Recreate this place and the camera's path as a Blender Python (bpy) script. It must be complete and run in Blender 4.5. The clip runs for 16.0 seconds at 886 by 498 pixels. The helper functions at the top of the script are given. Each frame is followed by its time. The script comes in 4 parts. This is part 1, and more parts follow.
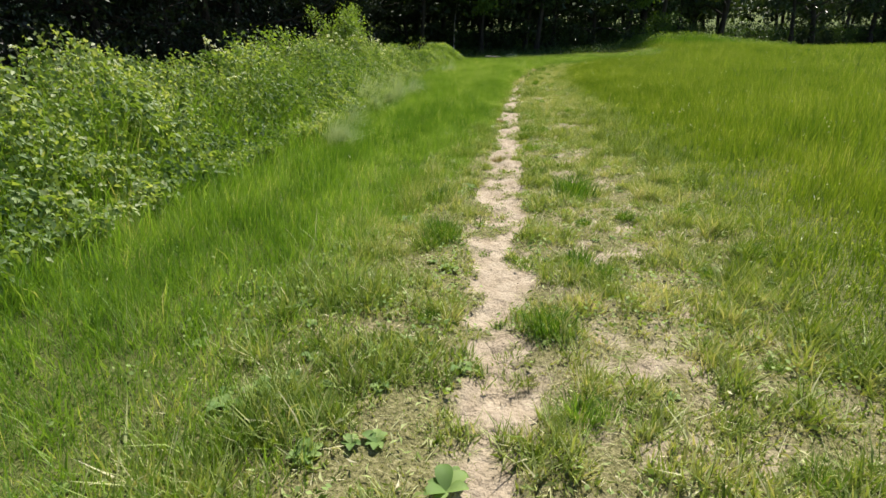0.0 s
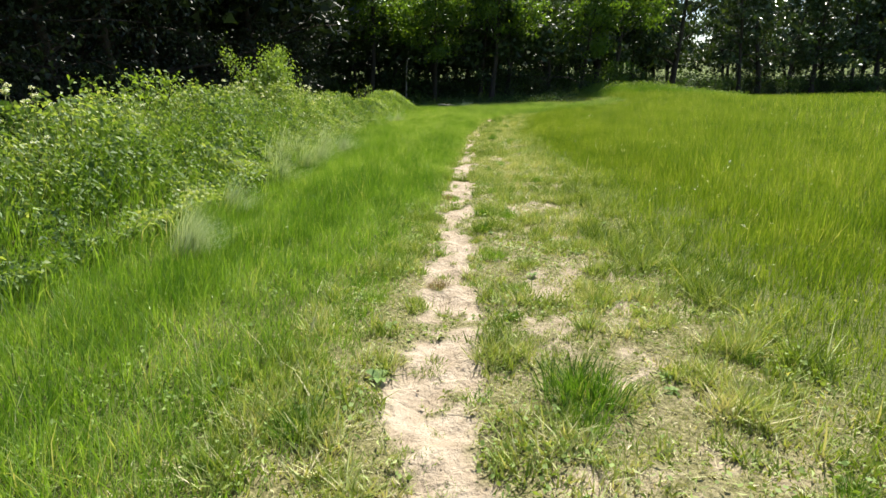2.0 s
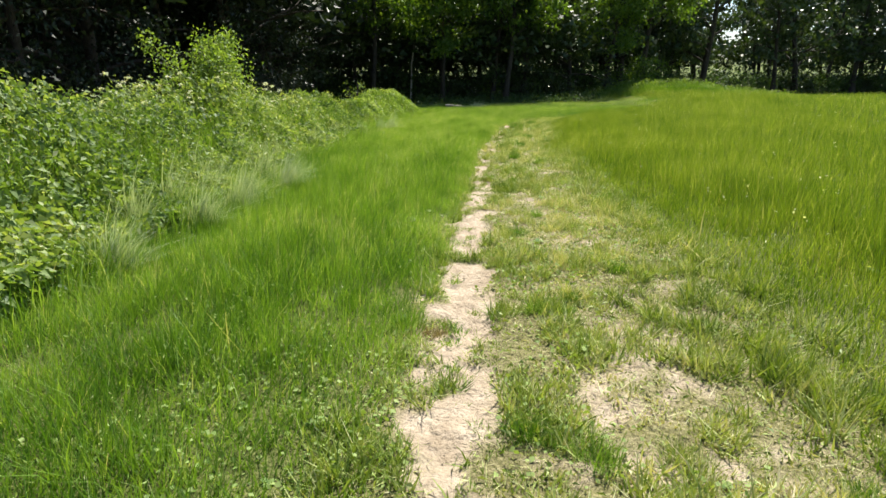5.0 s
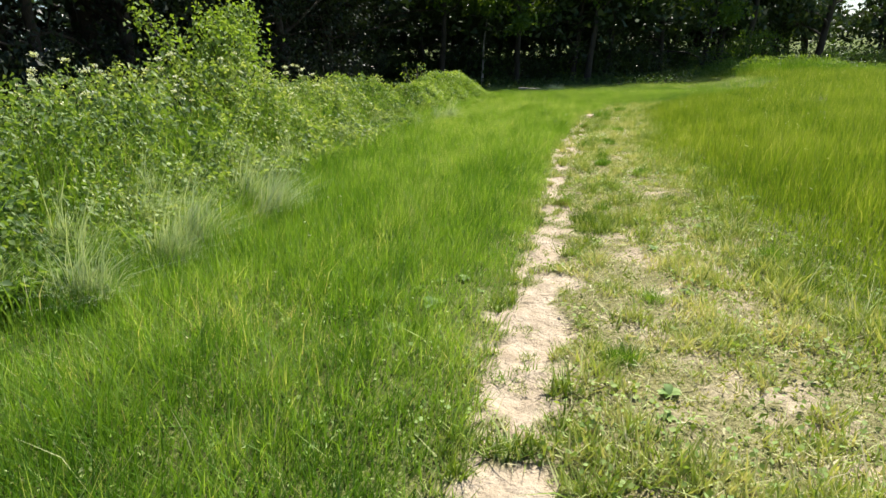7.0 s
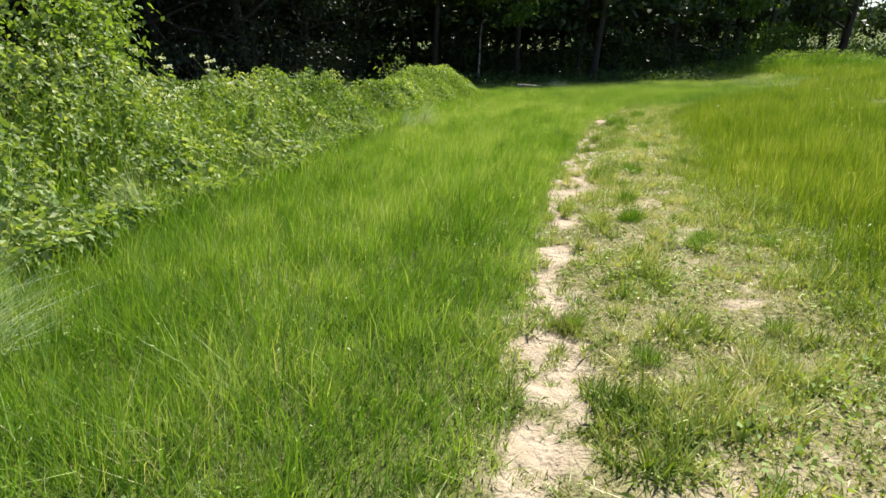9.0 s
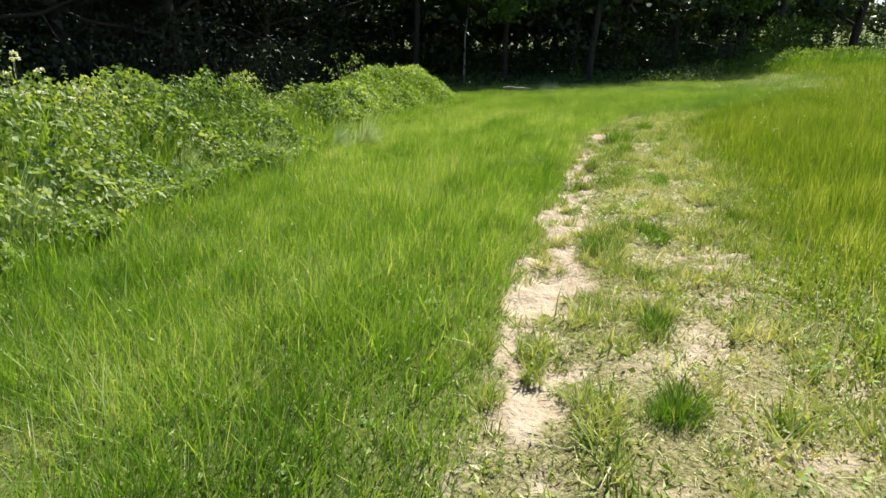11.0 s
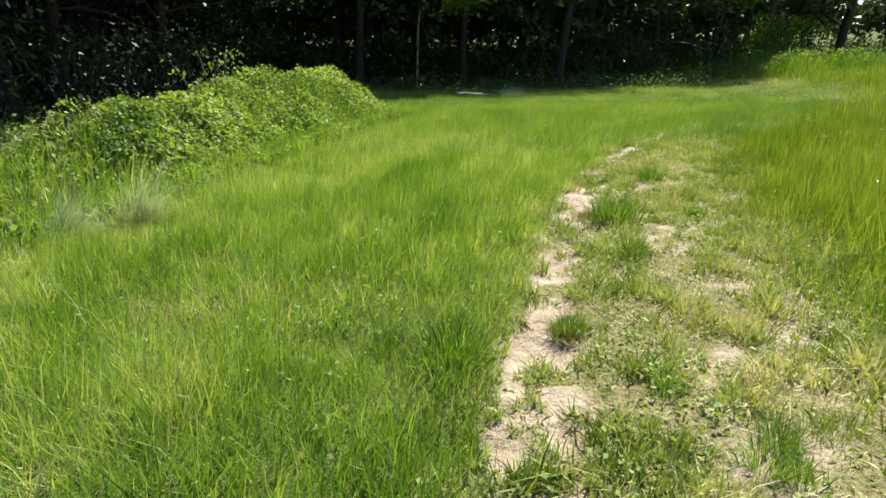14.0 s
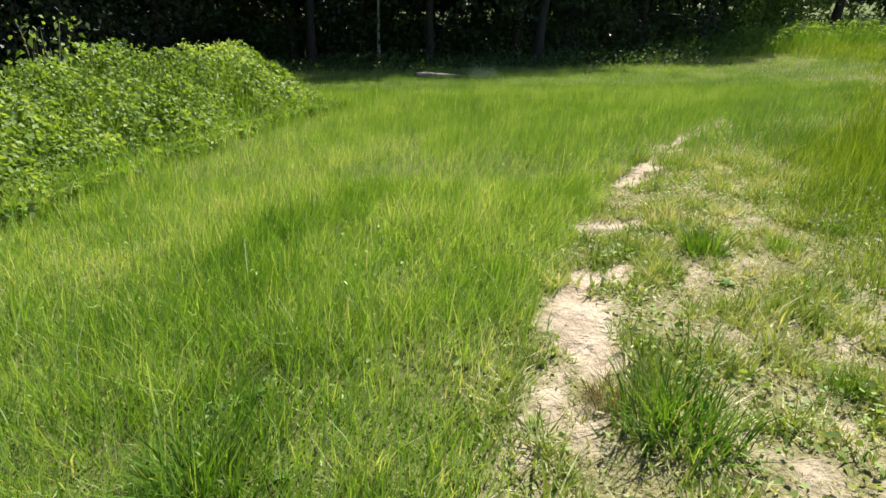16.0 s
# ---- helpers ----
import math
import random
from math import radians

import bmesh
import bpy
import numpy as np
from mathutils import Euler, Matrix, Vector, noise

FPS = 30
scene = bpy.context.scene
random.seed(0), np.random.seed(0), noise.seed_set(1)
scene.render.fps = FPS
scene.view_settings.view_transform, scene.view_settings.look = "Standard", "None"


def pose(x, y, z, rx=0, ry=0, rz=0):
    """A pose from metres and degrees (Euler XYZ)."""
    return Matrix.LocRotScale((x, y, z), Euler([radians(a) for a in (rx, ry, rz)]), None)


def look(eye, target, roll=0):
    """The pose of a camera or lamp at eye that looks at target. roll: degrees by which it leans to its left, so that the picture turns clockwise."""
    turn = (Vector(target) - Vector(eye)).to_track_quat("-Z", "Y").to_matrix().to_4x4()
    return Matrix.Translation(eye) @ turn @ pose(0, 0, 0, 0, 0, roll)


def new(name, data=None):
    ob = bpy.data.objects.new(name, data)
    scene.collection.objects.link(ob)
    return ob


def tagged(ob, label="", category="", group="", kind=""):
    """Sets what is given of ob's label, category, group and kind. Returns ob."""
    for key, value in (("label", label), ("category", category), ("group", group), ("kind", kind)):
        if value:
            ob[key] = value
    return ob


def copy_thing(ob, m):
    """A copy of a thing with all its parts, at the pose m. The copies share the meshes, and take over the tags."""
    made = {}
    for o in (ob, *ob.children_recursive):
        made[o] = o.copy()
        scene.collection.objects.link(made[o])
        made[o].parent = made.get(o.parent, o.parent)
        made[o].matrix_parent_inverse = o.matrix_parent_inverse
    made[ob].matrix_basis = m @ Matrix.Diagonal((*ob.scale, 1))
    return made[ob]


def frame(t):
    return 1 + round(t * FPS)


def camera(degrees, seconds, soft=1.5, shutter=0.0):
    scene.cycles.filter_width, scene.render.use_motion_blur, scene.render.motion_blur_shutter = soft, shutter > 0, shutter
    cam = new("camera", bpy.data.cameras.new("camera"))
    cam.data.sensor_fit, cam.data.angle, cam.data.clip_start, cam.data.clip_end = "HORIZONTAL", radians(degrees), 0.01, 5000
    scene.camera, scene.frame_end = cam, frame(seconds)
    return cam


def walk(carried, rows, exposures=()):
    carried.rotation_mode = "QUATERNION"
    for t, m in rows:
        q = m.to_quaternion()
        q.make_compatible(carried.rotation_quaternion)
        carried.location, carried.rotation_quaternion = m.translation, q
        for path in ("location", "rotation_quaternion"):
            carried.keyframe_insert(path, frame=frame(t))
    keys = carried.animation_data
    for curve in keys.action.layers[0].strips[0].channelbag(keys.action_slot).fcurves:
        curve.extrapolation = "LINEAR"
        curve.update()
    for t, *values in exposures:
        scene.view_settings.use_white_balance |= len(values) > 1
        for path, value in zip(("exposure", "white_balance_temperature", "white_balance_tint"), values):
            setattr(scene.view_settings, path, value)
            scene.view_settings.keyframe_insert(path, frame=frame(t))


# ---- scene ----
cam = camera(77.1, 16.0, 1.5)
# seconds, eye, point looked at, roll
PATH = [
    (0, (0.825, 2.803, 1.442), (0.773, 4.95, 0.619), -1.3),
    (0.5, (0.894, 3.575, 1.457), (0.912, 5.75, 0.708), -1.4),
    (1, (1.049, 4.289, 1.441), (1.12, 6.479, 0.739), -1.2),
    (1.5, (1.155, 5.019, 1.436), (1.249, 7.216, 0.765), -1.1),
    (2, (1.195, 5.722, 1.443), (1.313, 7.923, 0.783), -0.8),
    (2.5, (1.255, 6.488, 1.423), (1.375, 8.691, 0.77), -1.0),
    (3, (1.303, 7.248, 1.431), (1.432, 9.45, 0.78), -0.9),
    (3.5, (1.446, 8.013, 1.447), (1.575, 10.214, 0.792), -1.1),
    (4, (1.512, 8.742, 1.444), (1.638, 10.945, 0.797), -1.0),
    (6.5, (1.792, 11.762, 1.34), (1.651, 13.944, 0.622), -1.3),
    (7, (1.883, 12.564, 1.358), (1.662, 14.735, 0.632), -1.5),
    (7.5, (1.994, 13.345, 1.364), (1.77, 15.515, 0.636), -1.1),
    (8, (2.075, 14.142, 1.362), (1.847, 16.308, 0.624), -1.1),
    (10.5, (2.492, 17.634, 1.24), (2.269, 19.797, 0.491), -1.3),
    (11, (2.635, 18.371, 1.244), (2.421, 20.538, 0.5), -1.4),
    (11.5, (2.74, 19.051, 1.256), (2.529, 21.216, 0.512), -1.3),
    (12, (2.921, 19.744, 1.273), (2.714, 21.912, 0.531), -1.4),
    (12.5, (3.037, 20.441, 1.285), (2.85, 22.611, 0.544), -1.2),
    (13, (3.142, 21.145, 1.28), (2.985, 23.316, 0.538), -1.1),
    (13.5, (3.184, 21.835, 1.289), (3.051, 24.006, 0.542), -0.9),
    (14, (3.269, 22.551, 1.262), (3.167, 24.724, 0.509), -0.8),
    (14.5, (3.345, 23.227, 1.263), (3.254, 25.395, 0.504), -1.2),
    (15, (3.468, 23.89, 1.268), (3.406, 26.052, 0.486), -1.1),
    (15.5, (3.61, 24.616, 1.244), (3.56, 26.772, 0.445), -1.1),
    (16, (3.703, 25.367, 1.217), (3.681, 27.508, 0.376), -0.8),
]
walk(cam, [(t, look(eye, target, roll)) for t, eye, target, roll in PATH], [(0.0, 1.08 - 0.32), (0.5, 1.08 - 0.30), (1.0, 1.08 - 0.17), (1.9, 1.08), (6.0, 1.10), (16.0, 1.12)])

# ---------------------------------------------------------------- world, sun
SUN_AZ, SUN_EL = 27.0, 57.0          # degrees right of straight ahead, and above the horizon
world = bpy.data.worlds.new("world")
scene.world = world
world.use_nodes = True
wn = world.node_tree
sky = wn.nodes.new("ShaderNodeTexSky")
sky.sky_type, sky.sun_disc = "NISHITA", False
sky.sun_elevation, sky.sun_rotation = radians(SUN_EL), radians(SUN_AZ)
sky.altitude, sky.air_density, sky.dust_density = 50, 1.0, 0.6
wn.links.new(sky.outputs[0], wn.nodes["Background"].inputs[0])
wn.nodes["Background"].inputs[1].default_value = 0.07
sun = new("sun", bpy.data.lights.new("sun", "SUN"))
sun.data.energy, sun.data.angle, sun.data.color = 5.0, radians(0.55), (1.0, 0.95, 0.84)
a, e = radians(SUN_AZ), radians(SUN_EL)
sun.matrix_world = look((0, 0, 60), (-math.sin(a) * math.cos(e), -math.cos(a) * math.cos(e), 60 - math.sin(e)))

# ---------------------------------------------------------------- small tools
rng = np.random.default_rng(7)


def lattice(ix, iy, seed):
    """A repeatable random number from 0 to 1 for each whole-numbered place."""
    h = (ix.astype(np.int64) * 374761393 + iy.astype(np.int64) * 668265263 + seed * 2147483647) & 0xFFFFFFFF
    h = ((h ^ (h >> 13)) * 1274126177) & 0xFFFFFFFF
    return ((h ^ (h >> 16)) & 0xFFFF) / 65535.0


def vnoise(x, y, seed=0):
    ix, iy = np.floor(x), np.floor(y)
    fx, fy = x - ix, y - iy
    fx, fy = fx * fx * (3 - 2 * fx), fy * fy * (3 - 2 * fy)
    p, q = lattice(ix, iy, seed), lattice(ix + 1, iy, seed)
    r, s = lattice(ix, iy + 1, seed), lattice(ix + 1, iy + 1, seed)
    return (p * (1 - fx) + q * fx) * (1 - fy) + (r * (1 - fx) + s * fx) * fy


def fbm(x, y, seed=0, steps=3):
    x, y = np.asarray(x, float), np.asarray(y, float)
    total, weight, size = 0, 0, 1.0
    for k in range(steps):
        total = total + size * vnoise(x * 2**k + 17.3 * k, y * 2**k - 9.1 * k, seed + k)
        weight += size
        size *= 0.5
    return total / weight


def ramp(v, lo, hi):
    """0 below lo, 1 above hi, smooth between."""
    v = np.clip((np.asarray(v, float) - lo) / (hi - lo), 0, 1)
    return v * v * (3 - 2 * v)


def mesh_of(name, verts, faces, material=None, tone=None):
    """A mesh from an array of vertices and an array of equal-sided faces (or a list of such arrays)."""
    faces = faces if isinstance(faces, list) else [faces]
    faces = [np.asarray(f, np.int32) for f in faces if len(f)]
    verts = np.asarray(verts, np.float32)
    me = bpy.data.meshes.new(name)
    me.vertices.add(len(verts))
    me.vertices.foreach_set("co", verts.ravel())
    loops = np.concatenate([f.ravel() for f in faces])
    sizes = np.concatenate([np.full(len(f), f.shape[1], np.int32) for f in faces])
    me.loops.add(len(loops))
    me.loops.foreach_set("vertex_index", loops)
    me.polygons.add(len(sizes))
    me.polygons.foreach_set("loop_start", np.concatenate([[0], np.cumsum(sizes)[:-1]]).astype(np.int32))
    if tone is not None:
        att = me.attributes.new("tone", "FLOAT", "POINT")
        att.data.foreach_set("value", np.asarray(tone, np.float32))
    me.update(calc_edges=True)
    if material:
        me.materials.append(material)
    return me


def smooth(me):
    me.polygons.foreach_set("use_smooth", np.ones(len(me.polygons), bool))
    return me


def part(name, me, parent, label=""):
    ob = new(name, me)
    ob.parent = parent
    return tagged(ob, label)


# ---------------------------------------------------------------- lie of the land
PATH_Y = [0, 4.3, 7.1, 10.0, 12.7, 15.5, 18.4, 20.5, 22.6, 24.5, 26.2, 27.5, 28.5, 29.9, 31.6, 34.0, 40.0]
PATH_X = [0.80, 0.90, 1.20, 1.48, 1.77, 2.14, 2.50, 2.78, 3.15, 3.58, 3.88, 4.28, 4.62, 5.22, 6.20, 8.2, 13.0]


def path_x(y):
    """Middle of the trodden dirt line."""
    return np.interp(y, PATH_Y, PATH_X)


def bank_x(y):
    """Foot of the nettle bank on the near side of the wood."""
    return np.interp(y, [0, 9, 12, 18, 22, 28, 33, 35, 37, 39], [-2.6, -1.7, -1.25, -0.95, -0.55, 0.35, 1.35, 1.75, 0.6, -3.0]) + 0.35 * (fbm(y * 0.5, y * 0, 61) - 0.5)


def height(x, y):
    x, y = np.asarray(x, float), np.asarray(y, float)
    rise = 0.42 * ramp(x, 11, 15.5) * ramp(y, 24, 46) * (1 - ramp(x, 18, 26)) - 0.32 * ramp(x, 22, 36)
    hill = 9.5 * ramp(np.hypot(x, y - 20), 85, 270)
    bank = 0.18 * ramp(bank_x(np.clip(y, 0, 39)) - x, 0.0, 2.0) * ramp(y, -2, 4)
    lumps = 0.07 * (fbm(x * 0.35, y * 0.35, 5) - 0.5) * (1 - ramp(np.hypot(x, y - 20), 40, 60))
    fine = 0.05 * (fbm(x * 2.3, y * 2.3, 9, 4) - 0.5)
    d = x - path_x(y)
    groove = -0.035 * np.exp(-((d / 0.28) ** 2)) * ramp(y, 1, 4) * (1 - ramp(y, 31, 35))
    return rise + hill + bank + lumps + fine + groove


def bare(x, y):
    """How far the soil is worn bare: 1 on the dirt line, patches on the trodden strip beside it."""
    d = x - path_x(y)
    w = np.interp(y, [0, 4.5, 7.5, 10, 13, 15, 17, 19, 21.8, 24, 26.2, 28, 32], [0.16, 0.16, 0.22, 0.21, 0.20, 0.205, 0.175, 0.175, 0.215, 0.165, 0.20, 0.15, 0.13])
    w = w + 0.26 * (fbm(x * 2.2, y * 2.2, 21) - 0.5) + 0.26 * (fbm(x * 9, y * 9, 24) - 0.5)
    core = ramp(w - np.abs(d), -0.05, 0.05)
    holes = ramp(fbm(x * 6.5, y * 6.5, 33, 4), 0.62 - 0.055 * ramp(y, 15, 20), 0.69 - 0.055 * ramp(y, 15, 20)) * 0.95
    gaps = ramp(fbm(y * 1.1, y * 0.0 + 3.0, 35), 0.60 - 0.12 * ramp(y, 27, 29), 0.72 - 0.12 * ramp(y, 27, 29)) * ramp(y, 20, 25)
    core = core * (1 - holes) * (1 - (0.4 + 0.55 * ramp(y, 26.5, 28.5)) * gaps) * (1 - ramp(y, 31.5, 35))
    rut = np.exp(-(((d - 0.68) / 0.30) ** 2)) * ramp(fbm(x * 3.6, y * 3.0, 41, 4), 0.45, 0.56)
    rut2 = np.exp(-(((d - 1.05) / 0.40) ** 2)) * ramp(fbm(x * 4.2, y * 3.6, 43, 4), 0.48, 0.58)
    left = np.exp(-(((d + 0.85) / 0.35) ** 2)) * ramp(fbm(x * 2.6, y * 2.6, 47), 0.60, 0.72) * (1 - ramp(y, 6, 9))
    patch = np.maximum(np.maximum(rut, rut2), left) * ramp(fbm(x * 11, y * 11, 51), 0.36, 0.60) * (1 - ramp(y, 30, 35))
    return np.clip(np.maximum(core, 0.85 * patch), 0, 1) * ramp(y, -1, 2)


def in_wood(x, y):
    """1 on the leaf floor under the trees, whose dark colour holds the wood's shade."""
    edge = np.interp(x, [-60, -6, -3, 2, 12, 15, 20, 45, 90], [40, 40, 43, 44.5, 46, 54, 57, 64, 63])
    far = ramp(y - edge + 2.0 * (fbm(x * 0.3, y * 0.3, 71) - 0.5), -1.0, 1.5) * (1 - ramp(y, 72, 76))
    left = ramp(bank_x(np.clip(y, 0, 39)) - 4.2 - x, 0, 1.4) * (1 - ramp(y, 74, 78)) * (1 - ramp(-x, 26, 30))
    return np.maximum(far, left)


# ---------------------------------------------------------------- materials
def material(name):
    m = bpy.data.materials.new(name)
    m.use_nodes = True
    t = m.node_tree
    return m, t, t.nodes["Principled BSDF"], t.nodes["Material Output"]


def node(t, kind, **values):
    n = t.nodes.new(kind)
    for k, v in values.items():
        n.inputs[k.replace("_", " ")].default_value = v
    return n


def stops(t, source, colours):
    r = t.nodes.new("ShaderNodeValToRGB")
    el = r.color_ramp.elements
    while len(el) < len(colours):
        el.new(0.5)
    for k, (at, c) in enumerate(colours):
        el[k].position, el[k].color = at, (*c, 1)
    t.links.new(source, r.inputs[0])
    return r.outputs[0]


def leafy(name, colours, through_light=0.45, rough=0.5, patch=0.35):
    """Thin green leaf: the tone of each blade picks its colour, broad patches shift it, and light shines through."""
    m, t, p, out = material(name)
    tone = t.nodes.new("ShaderNodeAttribute")
    tone.attribute_name = "tone"
    pos = t.nodes.new("ShaderNodeNewGeometry")
    broad = node(t, "ShaderNodeTexNoise", Scale=0.9, Detail=3.0)
    t.links.new(pos.outputs["Position"], broad.inputs["Vector"])
    mix = t.nodes.new("ShaderNodeMath")
    mix.operation = "MULTIPLY_ADD"
    mix.inputs[1].default_value, mix.inputs[2].default_value = patch, -patch / 2
    t.links.new(broad.outputs[0], mix.inputs[0])
    add = t.nodes.new("ShaderNodeMath")
    add.use_clamp = True
    t.links.new(mix.outputs[0], add.inputs[0])
    t.links.new(tone.outputs["Fac"], add.inputs[1])
    colour = stops(t, add.outputs[0], colours)
    t.links.new(colour, p.inputs["Base Color"])
    p.inputs["Roughness"].default_value = rough
    p.inputs["Specular IOR Level"].default_value = 0.4
    tr = t.nodes.new("ShaderNodeBsdfTranslucent")
    warm = t.nodes.new("ShaderNodeMixRGB")
    warm.blend_type, warm.inputs[0].default_value, warm.inputs[2].default_value = "MULTIPLY", 1.0, (1.20, 1.20, 0.32, 1)
    t.links.new(colour, warm.inputs[1])
    t.links.new(warm.outputs[0], tr.inputs["Color"])
    sh = t.nodes.new("ShaderNodeMixShader")
    sh.inputs[0].default_value = through_light
    t.links.new(p.outputs[0], sh.inputs[1])
    t.links.new(tr.outputs[0], sh.inputs[2])
    t.links.new(sh.outputs[0], out.inputs[0])
    return m


M_SHORT = leafy("trodden_grass", [(0.0, (0.085, 0.15, 0.02)), (0.3, (0.205, 0.285, 0.05)), (0.6, (0.34, 0.40, 0.135)), (0.85, (0.46, 0.475, 0.24)), (1.0, (0.64, 0.58, 0.40))], 0.28, 0.6)
M_VERGE = leafy("verge_grass", [(0.0, (0.055, 0.138, 0.016)), (0.4, (0.143, 0.262, 0.036)), (0.75, (0.25, 0.385, 0.08)), (0.92, (0.39, 0.49, 0.20)), (1.0, (0.58, 0.55, 0.36))], 0.42, 0.42)
M_MEADOW = leafy("meadow_grass", [(0.0, (0.075, 0.145, 0.018)), (0.35, (0.16, 0.245, 0.03)), (0.7, (0.265, 0.345, 0.062)), (0.88, (0.38, 0.43, 0.15)), (1.0, (0.58, 0.53, 0.33))], 0.42, 0.45)
M_LAWN = leafy("far_grass", [(0.0, (0.078, 0.16, 0.03)), (0.45, (0.168, 0.285, 0.068)), (0.8, (0.32, 0.40, 0.17)), (1.0, (0.56, 0.55, 0.38))], 0.42, 0.55)
M_TUFT = leafy("dark_tuft_grass", [(0.0, (0.035, 0.10, 0.012)), (0.5, (0.11, 0.22, 0.03)), (0.85, (0.22, 0.33, 0.07)), (1.0, (0.47, 0.45, 0.25))], 0.45)
M_STRAW = leafy("pale_dry_grass", [(0.0, (0.20, 0.28, 0.17)), (0.5, (0.46, 0.54, 0.41)), (1.0, (0.68, 0.71, 0.60))], 0.24, 0.42)
M_NETTLE = leafy("nettle_leaf", [(0.0, (0.065, 0.125, 0.035)), (0.4, (0.155, 0.24, 0.065)), (0.75, (0.28, 0.36, 0.13)), (1.0, (0.45, 0.49, 0.28))], 0.42, 0.58)
M_BROWN = leafy("dead_brown_grass", [(0.0, (0.10, 0.075, 0.04)), (0.5, (0.24, 0.19, 0.10)), (1.0, (0.45, 0.38, 0.22))], 0.3)
M_MOUND = leafy("bramble_leaf", [(0.0, (0.095, 0.165, 0.03)), (0.5, (0.21, 0.31, 0.07)), (1.0, (0.37, 0.45, 0.17))], 0.45, 0.58)
# kept dark: part of the wood's shade is in this leaf colour
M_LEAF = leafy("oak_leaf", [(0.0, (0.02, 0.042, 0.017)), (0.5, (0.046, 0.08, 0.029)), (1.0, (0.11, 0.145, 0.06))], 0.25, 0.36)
# side wood leaves: the shade under the canopy is put into this near-black green
M_SHADELEAF = leafy("shaded_wood_leaf", [(0.0, (0.007, 0.016, 0.007)), (0.5, (0.016, 0.030, 0.012)), (1.0, (0.036, 0.056, 0.022))], 0.2, 0.5)
# brighter leaf colour that holds part of the sunlight on the outer crowns
M_LEAF2 = leafy("sun_bright_leaf", [(0.0, (0.05, 0.11, 0.018)), (0.5, (0.11, 0.19, 0.032)), (1.0, (0.18, 0.26, 0.06))], 0.52, 0.42)
# the haze of distance is put into this blue-green leaf colour
M_FAR = leafy("haze_toned_leaf", [(0.0, (0.03, 0.055, 0.035)), (1.0, (0.06, 0.10, 0.06))], 0.1, 0.95)
M_SHRUB = leafy("shrub_leaf", [(0.0, (0.03, 0.07, 0.02)), (0.5, (0.07, 0.13, 0.035)), (1.0, (0.15, 0.21, 0.08))], 0.34, 0.7)
M_BROAD = leafy("broad_weed_leaf", [(0.0, (0.09, 0.17, 0.04)), (0.5, (0.17, 0.27, 0.07)), (1.0, (0.30, 0.39, 0.13))], 0.36, 0.7)
M_STEM = leafy("green_stem", [(0.0, (0.10, 0.14, 0.04)), (1.0, (0.24, 0.22, 0.09))], 0.1)
M_PETAL = leafy("white_petal", [(0.0, (0.62, 0.64, 0.55)), (1.0, (0.82, 0.82, 0.76))], 0.3)


def bark(name, dark, light, scale):
    m, t, p, out = material(name)
    tc = t.nodes.new("ShaderNodeTexCoord")
    mp = t.nodes.new("ShaderNodeMapping")
    mp.inputs["Scale"].default_value = (scale, scale, scale * 0.18)
    t.links.new(tc.outputs["Object"], mp.inputs[0])
    n1 = node(t, "ShaderNodeTexNoise", Scale=4.0, Detail=6.0, Roughness=0.65)
    t.links.new(mp.outputs[0], n1.inputs["Vector"])
    n2 = node(t, "ShaderNodeTexNoise", Scale=0.8, Detail=2.0)
    t.links.new(tc.outputs["Object"], n2.inputs["Vector"])
    m2 = t.nodes.new("ShaderNodeMath")
    m2.operation = "MULTIPLY_ADD"
    m2.inputs[1].default_value, m2.inputs[2].default_value = 0.5, -0.25
    t.links.new(n2.outputs[0], m2.inputs[0])
    add = t.nodes.new("ShaderNodeMath")
    t.links.new(n1.outputs[0], add.inputs[0])
    t.links.new(m2.outputs[0], add.inputs[1])
    t.links.new(stops(t, add.outputs[0], [(0.3, dark), (0.7, light)]), p.inputs["Base Color"])
    p.inputs["Roughness"].default_value = 0.9
    b = node(t, "ShaderNodeBump", Strength=0.8, Distance=0.03)
    t.links.new(n1.outputs[0], b.inputs["Height"])
    t.links.new(b.outputs[0], p.inputs["Normal"])
    return m


M_BARK = bark("oak_bark", (0.018, 0.014, 0.011), (0.065, 0.054, 0.044), 6)
# darker copy of the bark, with the side wood's shade in its colour
M_SHADEBARK = bark("shaded_wood_bark", (0.018, 0.012, 0.009), (0.075, 0.055, 0.042), 9.0)
M_BIRCH = bark("birch_bark", (0.16, 0.14, 0.12), (0.68, 0.66, 0.60), 4)
M_LOG = bark("weathered_log", (0.12, 0.105, 0.085), (0.30, 0.28, 0.235), 5)


